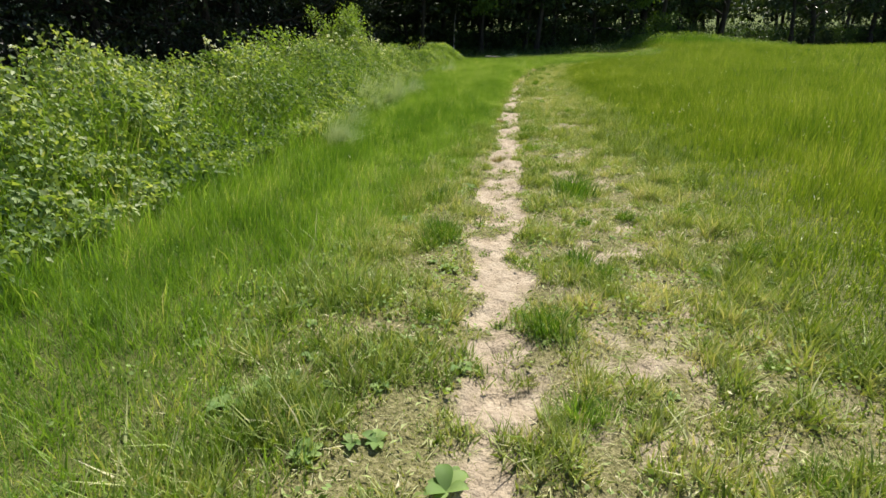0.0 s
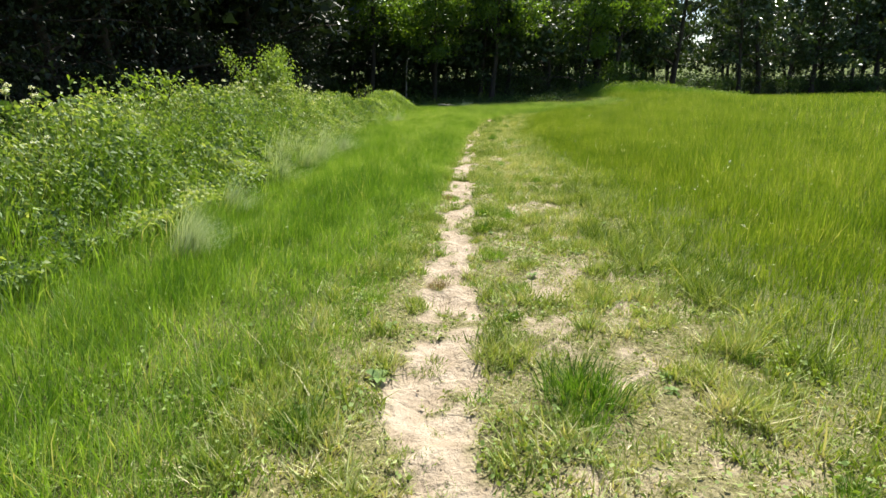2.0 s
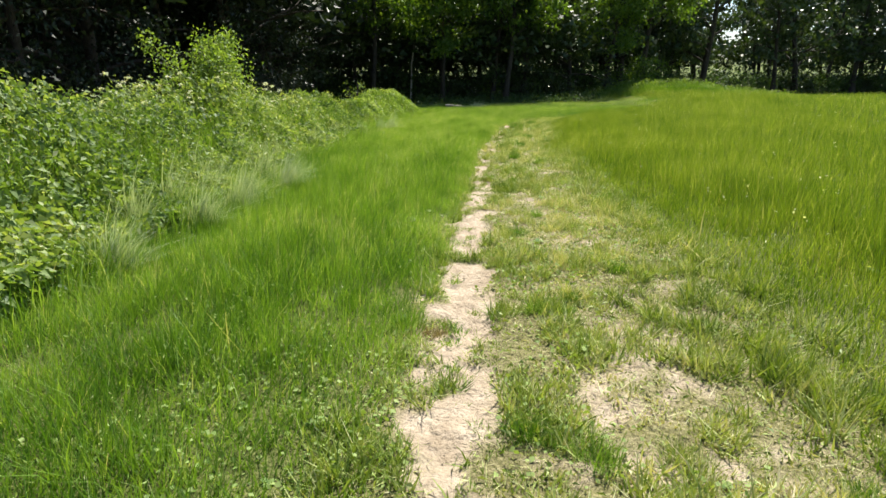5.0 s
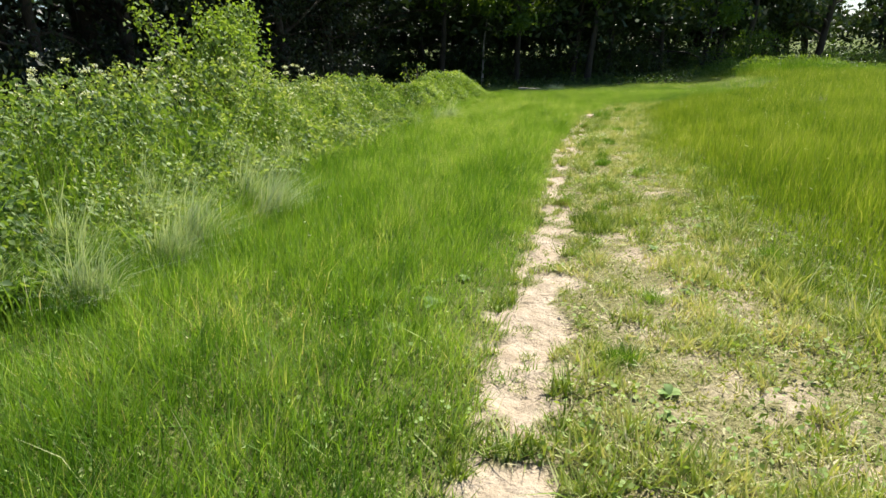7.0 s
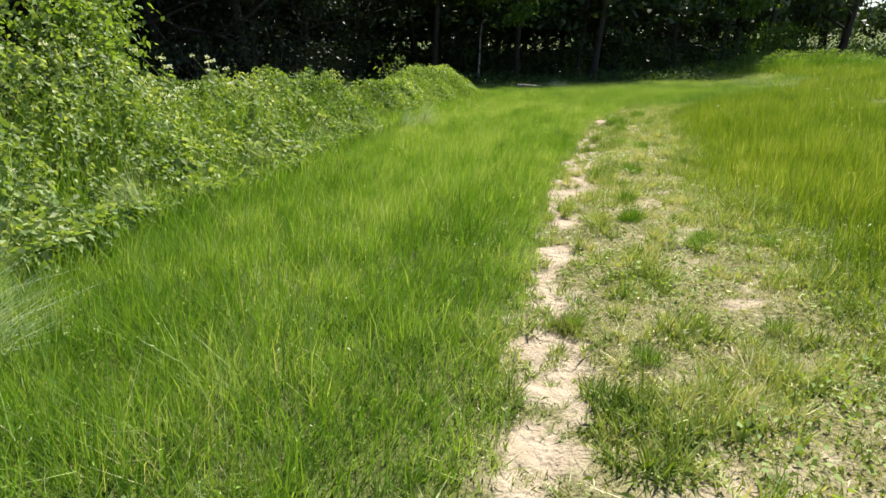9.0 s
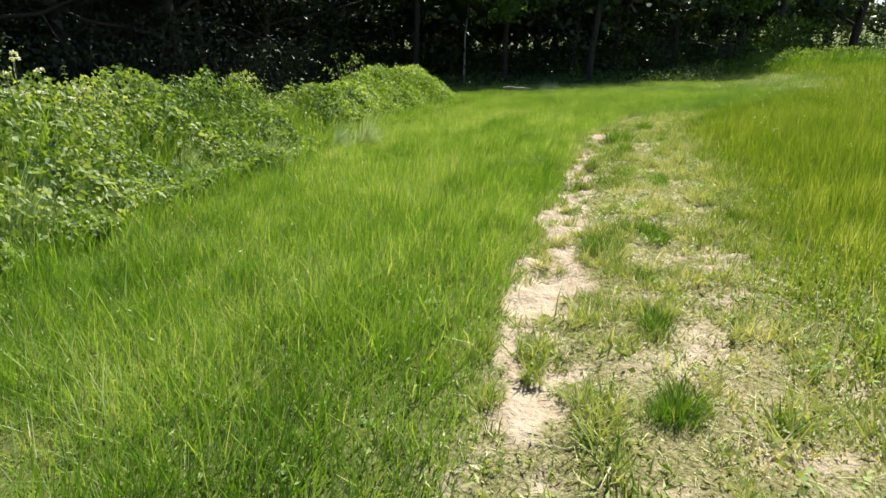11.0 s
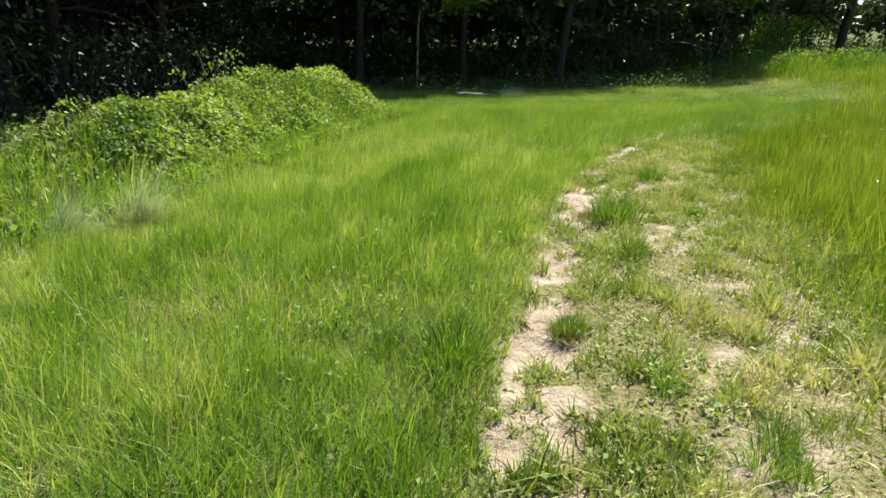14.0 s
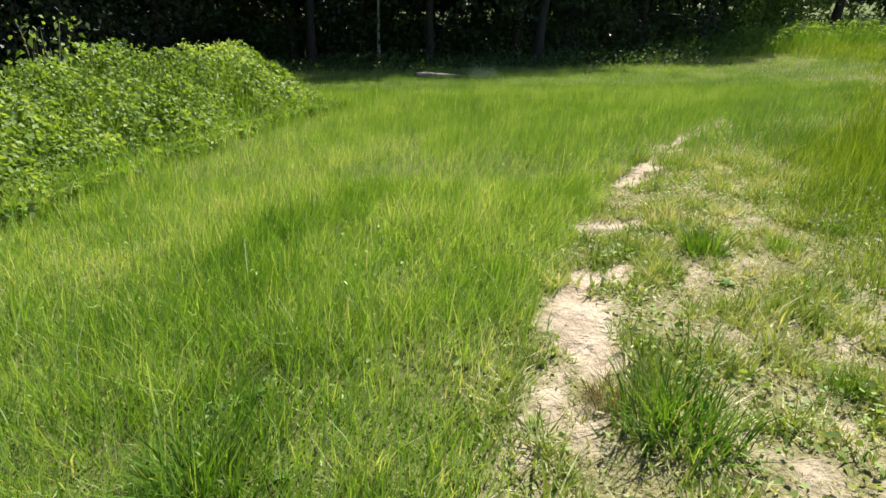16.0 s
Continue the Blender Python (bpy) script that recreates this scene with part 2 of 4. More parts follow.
def soil():
    """Pale dry crusted earth where worn, thatch under the grass with blade shade in its dark tone, brown leaf floor
    with the wood's shade in its colour.
    """
    m, t, p, out = material("meadow_soil")
    pos = t.nodes.new("ShaderNodeNewGeometry")

    def att(name):
        n = t.nodes.new("ShaderNodeAttribute")
        n.attribute_name = name
        return n.outputs["Fac"]

    def noise_at(scale, detail, rough=0.55):
        n = node(t, "ShaderNodeTexNoise", Scale=scale, Detail=detail, Roughness=rough)
        t.links.new(pos.outputs["Position"], n.inputs["Vector"])
        return n.outputs[0]

    def mixed(fac, one, two):
        n = t.nodes.new("ShaderNodeMixRGB")
        t.links.new(fac, n.inputs[0])
        t.links.new(one, n.inputs[1])
        t.links.new(two, n.inputs[2])
        return n.outputs[0]

    grain, mid, broad = noise_at(55, 5, 0.7), noise_at(7, 4), noise_at(0.7, 2)
    crack = t.nodes.new("ShaderNodeTexVoronoi")
    crack.feature = "DISTANCE_TO_EDGE"
    crack.inputs["Scale"].default_value = 5.0
    wob = t.nodes.new("ShaderNodeVectorMath")
    wob.operation = "MULTIPLY_ADD"
    nv = node(t, "ShaderNodeTexNoise", Scale=6.0, Detail=3.0)
    t.links.new(pos.outputs["Position"], nv.inputs["Vector"])
    wob.inputs[1].default_value = (0.16, 0.16, 0.16)
    t.links.new(nv.outputs["Color"], wob.inputs[0])
    t.links.new(pos.outputs["Position"], wob.inputs[2])
    t.links.new(wob.outputs[0], crack.inputs["Vector"])
    dirt = stops(t, mid, [(0.25, (0.28, 0.222, 0.155)), (0.5, (0.385, 0.315, 0.235)), (0.8, (0.49, 0.415, 0.325))])
    speck = stops(t, grain, [(0.30, (0.50, 0.46, 0.42)), (0.5, (1, 1, 1)), (0.8, (1.0, 1.0, 1.0))])
    mul = t.nodes.new("ShaderNodeMixRGB")
    mul.blend_type, mul.inputs[0].default_value = "MULTIPLY", 0.7
    t.links.new(dirt, mul.inputs[1])
    t.links.new(speck, mul.inputs[2])
    thatch = stops(t, grain, [(0.3, (0.05, 0.05, 0.02)), (0.5, (0.16, 0.15, 0.065)), (0.72, (0.32, 0.285, 0.16))])
    # soil under uncut grass; shade between the blades is put into this dark tone
    rank = stops(t, grain, [(0.3, (0.04, 0.05, 0.014)), (0.5, (0.09, 0.108, 0.03)), (0.75, (0.18, 0.185, 0.07))])
    far = stops(t, broad, [(0.3, (0.06, 0.09, 0.022)), (0.7, (0.12, 0.14, 0.04))])
    # brown leaf floor, darkened to carry the shadow under the trees
    shaded_litter = stops(t, mid, [(0.3, (0.02, 0.016, 0.011)), (0.7, (0.065, 0.05, 0.032))])
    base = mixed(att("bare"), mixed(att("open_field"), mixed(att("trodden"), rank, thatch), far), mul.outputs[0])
    t.links.new(mixed(att("shaded_litter"), base, shaded_litter), p.inputs["Base Color"])
    p.inputs["Roughness"].default_value = 0.95
    p.inputs["Specular IOR Level"].default_value = 0.15
    cr = stops(t, crack.outputs["Distance"], [(0.0, (0, 0, 0)), (0.05, (1, 1, 1))])
    b1 = node(t, "ShaderNodeBump", Strength=0.35, Distance=0.012)
    t.links.new(cr, b1.inputs["Height"])
    b2 = node(t, "ShaderNodeBump", Strength=0.4, Distance=0.010)
    lump = node(t, "ShaderNodeBump", Strength=0.9, Distance=0.05)
    t.links.new(noise_at(16, 5, 0.6), lump.inputs["Height"])
    t.links.new(b1.outputs[0], lump.inputs["Normal"])
    t.links.new(grain, b2.inputs["Height"])
    t.links.new(lump.outputs[0], b2.inputs["Normal"])
    t.links.new(b2.outputs[0], p.inputs["Normal"])
    return m


M_SOIL = soil()

# ---------------------------------------------------------------- ground
gx = np.unique(np.round(np.concatenate([np.arange(-0.5, 1.4, 0.05), np.arange(-4, 6, 0.4), np.arange(-32, 48, 5), np.linspace(-200, 200, 41), np.linspace(-2500, 2500, 21)]), 3))
gy = np.unique(np.round(np.concatenate([np.arange(3.4, 32, 0.05), np.arange(0, 50, 0.5), np.arange(-20, 90, 2.5), np.linspace(-200, 300, 51), np.linspace(-2500, 2500, 21)]), 3))
GX, GY = np.meshgrid(gx, gy)
GX = GX + np.minimum(path_x(GY), 6.5) * (1 - ramp(np.abs(GX), 4, 44))
vx, vy = GX.ravel(), GY.ravel()
dirt_at = bare(vx, vy)
vz = height(vx, vy) + dirt_at * (0.11 * (fbm(vx * 6, vy * 6, 81, 3) - 0.5) - 0.012)
idx = np.arange(len(vx)).reshape(GX.shape)
quads = np.stack([idx[:-1, :-1], idx[:-1, 1:], idx[1:, 1:], idx[1:, :-1]], -1).reshape(-1, 4)
ground_mesh = smooth(mesh_of("ground", np.stack([vx, vy, vz], 1), quads, M_SOIL))
for name, values in (("bare", dirt_at), ("shaded_litter", in_wood(vx, vy)), ("trodden", ramp(vx - path_x(vy) + np.interp(vy, [0, 7, 10.5, 14, 40], [1.25, 1.15, 0.55, 0.28, 0.25]), -0.2, 0.3) * (1 - ramp(vx - path_x(vy) - np.interp(vy, [0, 13, 17, 23, 40], [1.70, 1.74, 1.42, 1.22, 1.25]), -0.15, 0.45))), ("open_field", ramp(np.hypot(vx - 3, vy - 25), 38, 50))):
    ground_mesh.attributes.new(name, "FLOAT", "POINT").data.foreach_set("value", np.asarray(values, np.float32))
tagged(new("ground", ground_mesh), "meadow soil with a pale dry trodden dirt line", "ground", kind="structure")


# ---------------------------------------------------------------- grass
def blades(x, y, z, tall, wide, lean, way, tone, sides=3):
    """Curved tapering blades as one set of vertices and triangles. sides 3: bent in the middle; 1: one triangle."""
    n = len(x)
    ang = rng.uniform(0, 2 * np.pi, n)
    wx, wy = np.cos(ang) * wide / 2, np.sin(ang) * wide / 2
    lx, ly = np.cos(way) * lean * tall, np.sin(way) * lean * tall
    up = tall * np.sqrt(np.clip(1 - (lean * 0.8) ** 2, 0.02, 1))
    root = np.stack([x, y, z - 0.01], 1)
    half = np.stack([wx, wy, np.zeros(n)], 1)
    tip = root + np.stack([lx, ly, up], 1)
    if sides == 1:
        v = np.stack([root - half, root + half, tip], 1).reshape(-1, 3)
        f = np.arange(3 * n).reshape(-1, 3)
        return v, f, np.repeat(tone, 3)
    mid = root + np.stack([lx * 0.32, ly * 0.32, up * 0.58], 1)
    v = np.stack([root - half, root + half, mid - half * 0.8, mid + half * 0.8, tip], 1).reshape(-1, 3)
    k = np.arange(n)[:, None] * 5
    f = np.concatenate([k + [0, 1, 3], k + [0, 3, 2], k + [2, 3, 4]], 0)
    return v, f, np.repeat(tone, 5)


def scatter(x0, x1, y0, y1, per_m2, keep):
    """Places in a rectangle, kept by the chance that keep(x, y) gives."""
    n = int((x1 - x0) * (y1 - y0) * per_m2)
    x, y = rng.uniform(x0, x1, n), rng.uniform(y0, y1, n)
    ok = rng.uniform(0, 1, n) < keep(x, y)
    return x[ok], y[ok]


def sward(name, sets, mat, label):
    vs, fs, ts, base = [], [], [], 0
    for v, f, t in sets:
        vs.append(v), fs.append(f + base), ts.append(t)
        base += len(v)
    ob = new(name, mesh_of(name, np.concatenate(vs), np.concatenate(fs), mat, np.concatenate(ts)))
    return tagged(ob, label, "grass", kind="stuff")


def worn_left(y):
    """How far the trodden strip reaches on the bank's side of the path."""
    return np.interp(y, [0, 7, 10.5, 14, 40], [1.25, 1.15, 0.55, 0.28, 0.25])


def off_path(x, y):
    return x - path_x(y)


def edge_right(y):
    """Where the tall meadow begins, off the path's middle."""
    return np.interp(y, [0, 13, 17, 23, 40], [1.70, 1.74, 1.42, 1.22, 1.25]) + 0.3 * (fbm(y * 0.6, y * 0 + 8, 91) - 0.5)


WIND = -0.35


def make(x, y, tall, wide, lean, tone, sides=3, spread=1.5):
    way = WIND + rng.normal(0, spread, len(x))
    return blades(x, y, height(x, y), tall, wide, lean, way, np.clip(tone, 0, 1), sides)


def clumps(x, y, size, seed):
    return fbm(x / size, y / size, seed)


# short trodden grass beside and in the dirt line
def keep_short(x, y):
    d = off_path(x, y)
    strip = ramp(d + worn_left(y), -0.25, 0.2) * (1 - ramp(d - edge_right(y), -0.2, 0.5))
    thin = np.clip(1 - bare(x, y) * np.where(np.abs(d) < 0.3, 1.12, 0.85), 0.0, 1)
    return strip * thin * (0.46 + 0.66 * ramp(clumps(x, y, 0.11, 101), 0.36, 0.56)) * (1 - ramp(y, 31, 36) * 0.7)


sets = []
for y0, y1, many, long, sides, wide in ((-6, 3.2, 700, 0, 1, 0.010), (3.2, 31, 6800, 0, 1, 0.0105), (3.2, 31, 500, 1, 3, 0.007), (3.2, 30, 420, 2, 1, 0.005), (30, 36, 1200, 0, 1, 0.010)):
    for start in np.arange(y0, y1, 4.0):
        stop = min(start + 4.0, y1)
        x, y = scatter(path_x(start) - 1.6, path_x(stop) + 2.2, start, stop, many, keep_short)
        d = off_path(x, y)
        c = clumps(x, y, 0.20, 103)
        tall = (0.020 + 0.095 * ramp(c, 0.38, 0.75)) * rng.uniform(0.5, 1.4, len(x)) * (1 + 0.5 * ramp(-d, 0.35, 1.1) + 0.6 * ramp(d, 1.0, 1.7)) * (1 + 0.5 * (long == 1))
        tone = 0.50 + 1.15 * (clumps(x, y, 0.12, 104) - 0.5) + 0.6 * (clumps(x, y, 0.9, 105) - 0.5) + rng.normal(0, 0.22, len(x)) + 0.17 * ramp(d, 0.1, 0.7) * (1 - ramp(d, 1.1, 1.6))
        lean = rng.uniform(0.2, 1.15, len(x))
        if long == 2:      # dead straw lying flat
            tall, tone, lean = rng.uniform(0.05, 0.14, len(x)), 0.88 + rng.normal(0, 0.08, len(x)), rng.uniform(1.1, 1.24, len(x))
        sets.append(make(x, y, tall, wide * rng.uniform(0.5, 1.4, len(x)), lean, tone, sides, 2.5))
sward("trodden_grass", sets, M_SHORT, "short trodden yellow-green grass beside the dirt path")


# lush grass between the path and the nettle bank
def keep_verge(x, y):
    d = off_path(x, y)
    return (1 - ramp(d + 0.55 * worn_left(y), -0.15, 0.10)) * ramp(x - bank_x(y), -0.5, 0.0) * (0.62 + 0.6 * ramp(clumps(x, y, 0.3, 111), 0.3, 0.6)) * np.clip(1 - bare(x, y), 0, 1)


sets = []
for y0, y1, many, sides in ((-6, 3.0, 500, 1), (3.0, 9, 480, 3), (9, 20, 460, 3), (20, 30, 440, 3), (3.0, 12, 4300, 0), (12, 20, 4300, 0), (20, 30, 4900, 0), (30, 37, 1500, 1)):
    x0, x1 = (-3.2 if y0 < 9 else -2.0), path_x(y1)
    x, y = scatter(x0, x1, y0, y1, many, keep_verge)
    d = -off_path(x, y)
    grown = ramp(d - 0.5 * worn_left(y), -0.1, np.interp(y, [3, 10, 18, 23], [1.7, 1.2, 0.9, 0.4]))
    c = clumps(x, y, 0.45, 113)
    tall = (0.085 + 0.035 * ramp(y, 10, 18) + 0.145 * grown * (1 - 0.35 * ramp(y, 16, 24))) * (0.30 + 1.4 * c) * rng.uniform(0.6, 1.35, len(x))
    if sides == 0:      # dense short under-layer
        tall, sides, wide = tall * rng.uniform(0.40, 0.95, len(x)), 1, rng.uniform(0.003, 0.008, len(x))
    else:
        wide = rng.uniform(0.0025, 0.0065, len(x))
    tone = 0.645 - 0.19 * grown * (1 - 0.65 * ramp(y, 11, 18)) - 0.11 * ramp(y, 11, 14) * (1 - ramp(y, 20, 25)) + 0.02 * ramp(y, 20, 26) + 0.75 * (clumps(x, y, 0.18, 114) - 0.5) + 0.7 * (fbm(off_path(x, y) / 0.5, y / 2.2, 115) - 0.5) + rng.normal(0, 0.20, len(x))
    # patches of pale blades: the grass's silvery sheen is put into their tone
    tone = np.where(rng.uniform(0, 1, len(x)) < 0.02 + 0.20 * ramp(y, 6, 20) * ramp(clumps(x, y, 0.55, 117), 0.50, 0.66), 0.90 + 0.06 * rng.normal(0, 1, len(x)), tone)
    sets.append(make(x, y, tall, wide, rng.uniform(0.1, 0.85, len(x)), tone, sides, 1.5))
sward("verge_grass", sets, M_VERGE, "lush green uncut grass leaning between path and nettles")


# tall yellow-green meadow on the other side
def keep_meadow(x, y):
    d = off_path(x, y)
    return ramp(d - edge_right(y), -0.35, 0.35) * (1 - in_wood(x, y)) * (0.5 + 0.7 * ramp(clumps(x, y, 0.35, 121), 0.3, 0.6))


sets = []


def meadow(x0, x1, y0, y1, many, sides, wide, limit=1e9, start=0.0):
    x, y = scatter(x0, x1, y0, y1, many, lambda a, b: keep_meadow(a, b) * (off_path(a, b) < limit) * (off_path(a, b) >= start))
    d = off_path(x, y) - edge_right(y)
    c = clumps(x, y, 0.6, 123)
    tall = (0.08 + 0.26 * ramp(d / np.interp(y, [12, 20], [1.0, 0.5]), -0.2, 2.6)) * (0.45 + 1.0 * c) * rng.uniform(0.6, 1.25, len(x))
    stalk = rng.uniform(0, 1, len(x)) < 0.06 * ramp(d, 0, 1)
    tall = np.where(stalk, tall * 1.2, tall)
    tone = 0.36 + 0.7 * (clumps(x, y, 0.22, 124) - 0.5) + 0.5 * (clumps(x, y, 1.6, 125) - 0.5) + rng.normal(0, 0.24, len(x))
    tone = np.where(stalk, 0.76 + rng.normal(0, 0.1, len(x)), tone)
    sets.append(make(x, y, tall, wide * rng.uniform(0.6, 1.4, len(x)), rng.uniform(0.02, 0.6, len(x)), tone, sides, 2.5))


meadow(1.5, 10, 3.0, 14, 650, 3, 0.0045, 3.2)
meadow(2.5, 10, 14, 32, 600, 3, 0.0045, 3.2)
meadow(1.5, 10, 3.0, 32, 1700, 1, 0.0065, 3.6)
meadow(1.5, 14, -6, 3.0, 220, 1, 0.016, 10.0)
meadow(3.5, 11, 3.0, 32, 1250, 1, 0.0075, 6.0, 3.2)
meadow(3.5, 17, 3.0, 32, 720, 1, 0.009, 10.0, 6.0)
meadow(10, 30, 0, 52, 140, 1, 0.020, 1e9, 10.0)
meadow(7, 24, 32, 50, 320, 1, 0.014, 10.0, 0.0)
meadow(30, 75, -6, 66, 32, 1, 0.045)
sward("meadow_grass", sets, M_MEADOW, "tall yellow-green meadow grass with straw-coloured stalks")


# rougher grass across the end of the meadow, up to the trees
def keep_end(x, y):
    return ramp(y - 30 + 0.5 * (off_path(x, y) + 1), 0, 3) * (1 - ramp(off_path(x, y) - edge_right(y), -0.2, 0.8)) * ramp(x - np.where(y < 38.5, bank_x(np.clip(y, 0, 39)), -9 + 0 * y), -0.3, 0.2) * (1 - 0.9 * in_wood(x, y)) * (0.5 + 0.7 * ramp(clumps(x, y, 0.4, 131), 0.3, 0.6)) * np.clip(1 - 1.1 * bare(x, y), 0, 1)


sets = []
for y0, y1, many in ((29, 38, 1150), (38, 50, 520)):
    x, y = scatter(-9, 16, y0, y1, many, keep_end)
    tall = (0.19 - 0.05 * ramp(y, 36, 40)) * (0.6 + 0.8 * clumps(x, y, 0.6, 133)) * rng.uniform(0.6, 1.3, len(x))
    tone = 0.36 + 0.7 * (clumps(x, y, 0.5, 135) - 0.5) + rng.normal(0, 0.16, len(x)) + 0.15 * ramp(y, 40, 43)
    sets.append(make(x, y, tall, rng.uniform(0.006, 0.011, len(x)), rng.uniform(0.1, 0.9, len(x)), tone, 1, 1.8))
sward("rough_grass", sets, M_LAWN, "pale rough grass at the shaded wood edge")


# ---------------------------------------------------------------- leaves
def leaves(centre, size, out, tone, droop=0.25, narrow=0.55, simple=False):
    """Folded four-cornered leaves at the centres, each pointing along its own way out."""
    n = len(centre)
    out = out / np.maximum(np.linalg.norm(out, axis=1, keepdims=True), 1e-6)
    rnd = rng.normal(0, 1, (n, 3))
    side = np.cross(out, rnd)
    side /= np.maximum(np.linalg.norm(side, axis=1, keepdims=True), 1e-6)
    s = size[:, None]
    a0 = centre
    tip = centre + out * s + np.array([0, 0, -1]) * s * droop
    l = centre + out * s * 0.45 + side * s * narrow / 2
    r = centre + out * s * 0.45 - side * s * narrow / 2
    if simple:
        return np.stack([r - out * s * 0.4, tip, l], 1).reshape(-1, 3), np.arange(3 * n).reshape(-1, 3), np.repeat(np.clip(tone, 0, 1), 3)
    v = np.stack([a0, r, tip, l], 1).reshape(-1, 3)
    k = np.arange(n)[:, None] * 4
    f = np.concatenate([k + [0, 1, 2], k + [0, 2, 3]], 0)
    return v, f, np.repeat(np.clip(tone, 0, 1), 4)


def tube(points, radii, sides=6):
    """A tapering round limb along points."""
    points = np.asarray(points, float)
    ways = np.gradient(points, axis=0)
    ways /= np.maximum(np.linalg.norm(ways, axis=1, keepdims=True), 1e-6)
    ref = np.array([0.31, 0.95, 0.05])
    u = np.cross(ways, ref)
    u /= np.maximum(np.linalg.norm(u, axis=1, keepdims=True), 1e-6)
    w = np.cross(ways, u)
    ang = np.linspace(0, 2 * np.pi, sides, endpoint=False)
    ring = u[:, None] * np.cos(ang)[None, :, None] + w[:, None] * np.sin(ang)[None, :, None]
    v = (points[:, None] + ring * np.asarray(radii, float)[:, None, None]).reshape(-1, 3)
    i = np.arange(len(points) - 1)[:, None] * sides
    j = np.arange(sides)[None]
    f = np.stack([i + j, i + (j + 1) % sides, i + sides + (j + 1) % sides, i + sides + j], -1).reshape(-1, 4)
    return v, f


def joined(pieces):
    vs, fs, base = [], [], 0
    for v, f in pieces:
        vs.append(v), fs.append(f + base)
        base += len(v)
    return np.concatenate(vs), np.concatenate(fs)


def bend(start, way, length, steps, wander, lift=0.0):
    p, d = [np.array(start, float)], np.array(way, float)
    for _ in range(steps):
        d = d + rng.normal(0, wander, 3) + np.array([0, 0, lift])
        d /= np.linalg.norm(d)
        p.append(p[-1] + d * length / steps)
    return np.array(p)


def build_tree(kind, label, tall, girth, low, spread, sprays, per_spray, size, leaf_mat, bark_mat, lean=0.0, simple=False, apart=False, shade_roof=0):
    """A tree: trunk with limbs, and a crown of many leaves in uneven sprays along the limbs."""
    root = tagged(new(kind), label, "tree")
    trunk = bend((0, 0, -0.2), (lean, 0.1 * lean, 1), tall * 0.92, 9, 0.05, 0.03)
    wide = np.linspace(1, 0.18, 10) * girth
    wide[0] *= 1.45
    wood = [tube(trunk, wide, 8)]
    ends = []
    limbs = max(9, int(tall * 1.6))
    for k in range(limbs):
        h = low + (0.97 - low) * (k + rng.uniform(0, 1)) / limbs
        at = trunk[0] + (trunk[-1] - trunk[0]) * h
        i = min(int(h * 9), 8)
        at = trunk[i] + (trunk[i + 1] - trunk[i]) * (h * 9 - i)
        ang = k * 2.4 + rng.normal(0, 0.4)
        reach = spread * (1.05 - 0.75 * max(0, (h - 0.35) / 0.65) ** 1.5) * rng.uniform(0.65, 1.15)
        rise = rng.uniform(0.05, 0.55) + 0.5 * h
        limb = bend(at, (math.cos(ang), math.sin(ang), rise), reach, 5, 0.16, -0.05)
        r = max(0.02, girth * 0.42 * (1.1 - h))
        bough = [tube(limb, np.linspace(1, 0.25, 6) * r, 4)]
        for q in range(3):
            j = rng.integers(1, 5)
            twig = bend(limb[j], limb[j + 1] - limb[j] + rng.normal(0, 0.6, 3) * reach / 5, reach * 0.45, 3, 0.25)
            if q == 0:
                bough.append(tube(twig, np.linspace(1, 0.3, 4) * r * 0.4, 3))
            ends += [twig[-1], twig[2]]
        ends += [limb[-1], limb[4], limb[3]]
        if apart:
            part("limb", smooth(mesh_of("limb", *joined(bough), bark_mat)), root)
        else:
            wood += bough
    part("trunk", smooth(mesh_of("trunk", *joined(wood), bark_mat)), root)
    ends = np.array(ends)
    pick = rng.integers(0, len(ends), sprays)
    mids = ends[pick] + rng.normal(0, 0.28, (sprays, 3)) * spread * 0.22
    flat = rng.uniform(0.25, 0.6, (sprays, 1, 1))
    puff = rng.normal(0, 1, (sprays, per_spray, 3))
    puff[:, :, 2:] *= flat
    radius = rng.uniform(0.18, 0.5, (sprays, 1, 1)) * spread * 0.26
    spot = (mids[:, None] + puff * radius).reshape(-1, 3)
    spot = spot[spot[:, 2] > 0.4]
    out = rng.normal(0, 1, spot.shape) + np.array([0, 0, -0.3])
    tone = 0.45 + rng.normal(0, 0.2, len(spot))
    size = size * rng.uniform(0.6, 1.3, len(spot))
    if shade_roof:        # large leaves added high in the crown, mostly out of view, to shade below
        g, q = rng.uniform(0, 6.28, shade_roof), spread * 1.05 * np.sqrt(rng.uniform(0, 1, shade_roof))
        high = tall * (0.42 + 0.5 * rng.uniform(0, 1, shade_roof)) * (1 - 0.25 * (q / spread) ** 2)
        spot = np.concatenate([spot, np.stack([q * np.cos(g) + lean * high, q * np.sin(g), high], 1)])
        out = np.concatenate([out, rng.normal(0, 1, (shade_roof, 3)) * [1, 1, 0.3]])
        tone = np.concatenate([tone, 0.4 + rng.normal(0, 0.2, shade_roof)])
        size = np.concatenate([size, rng.uniform(0.35, 0.65, shade_roof)])
    v, f, t = leaves(spot, size, out, tone, 0.2, 0.75, simple)
    part("crown", mesh_of("crown", v, f, leaf_mat, t), root)
    return root


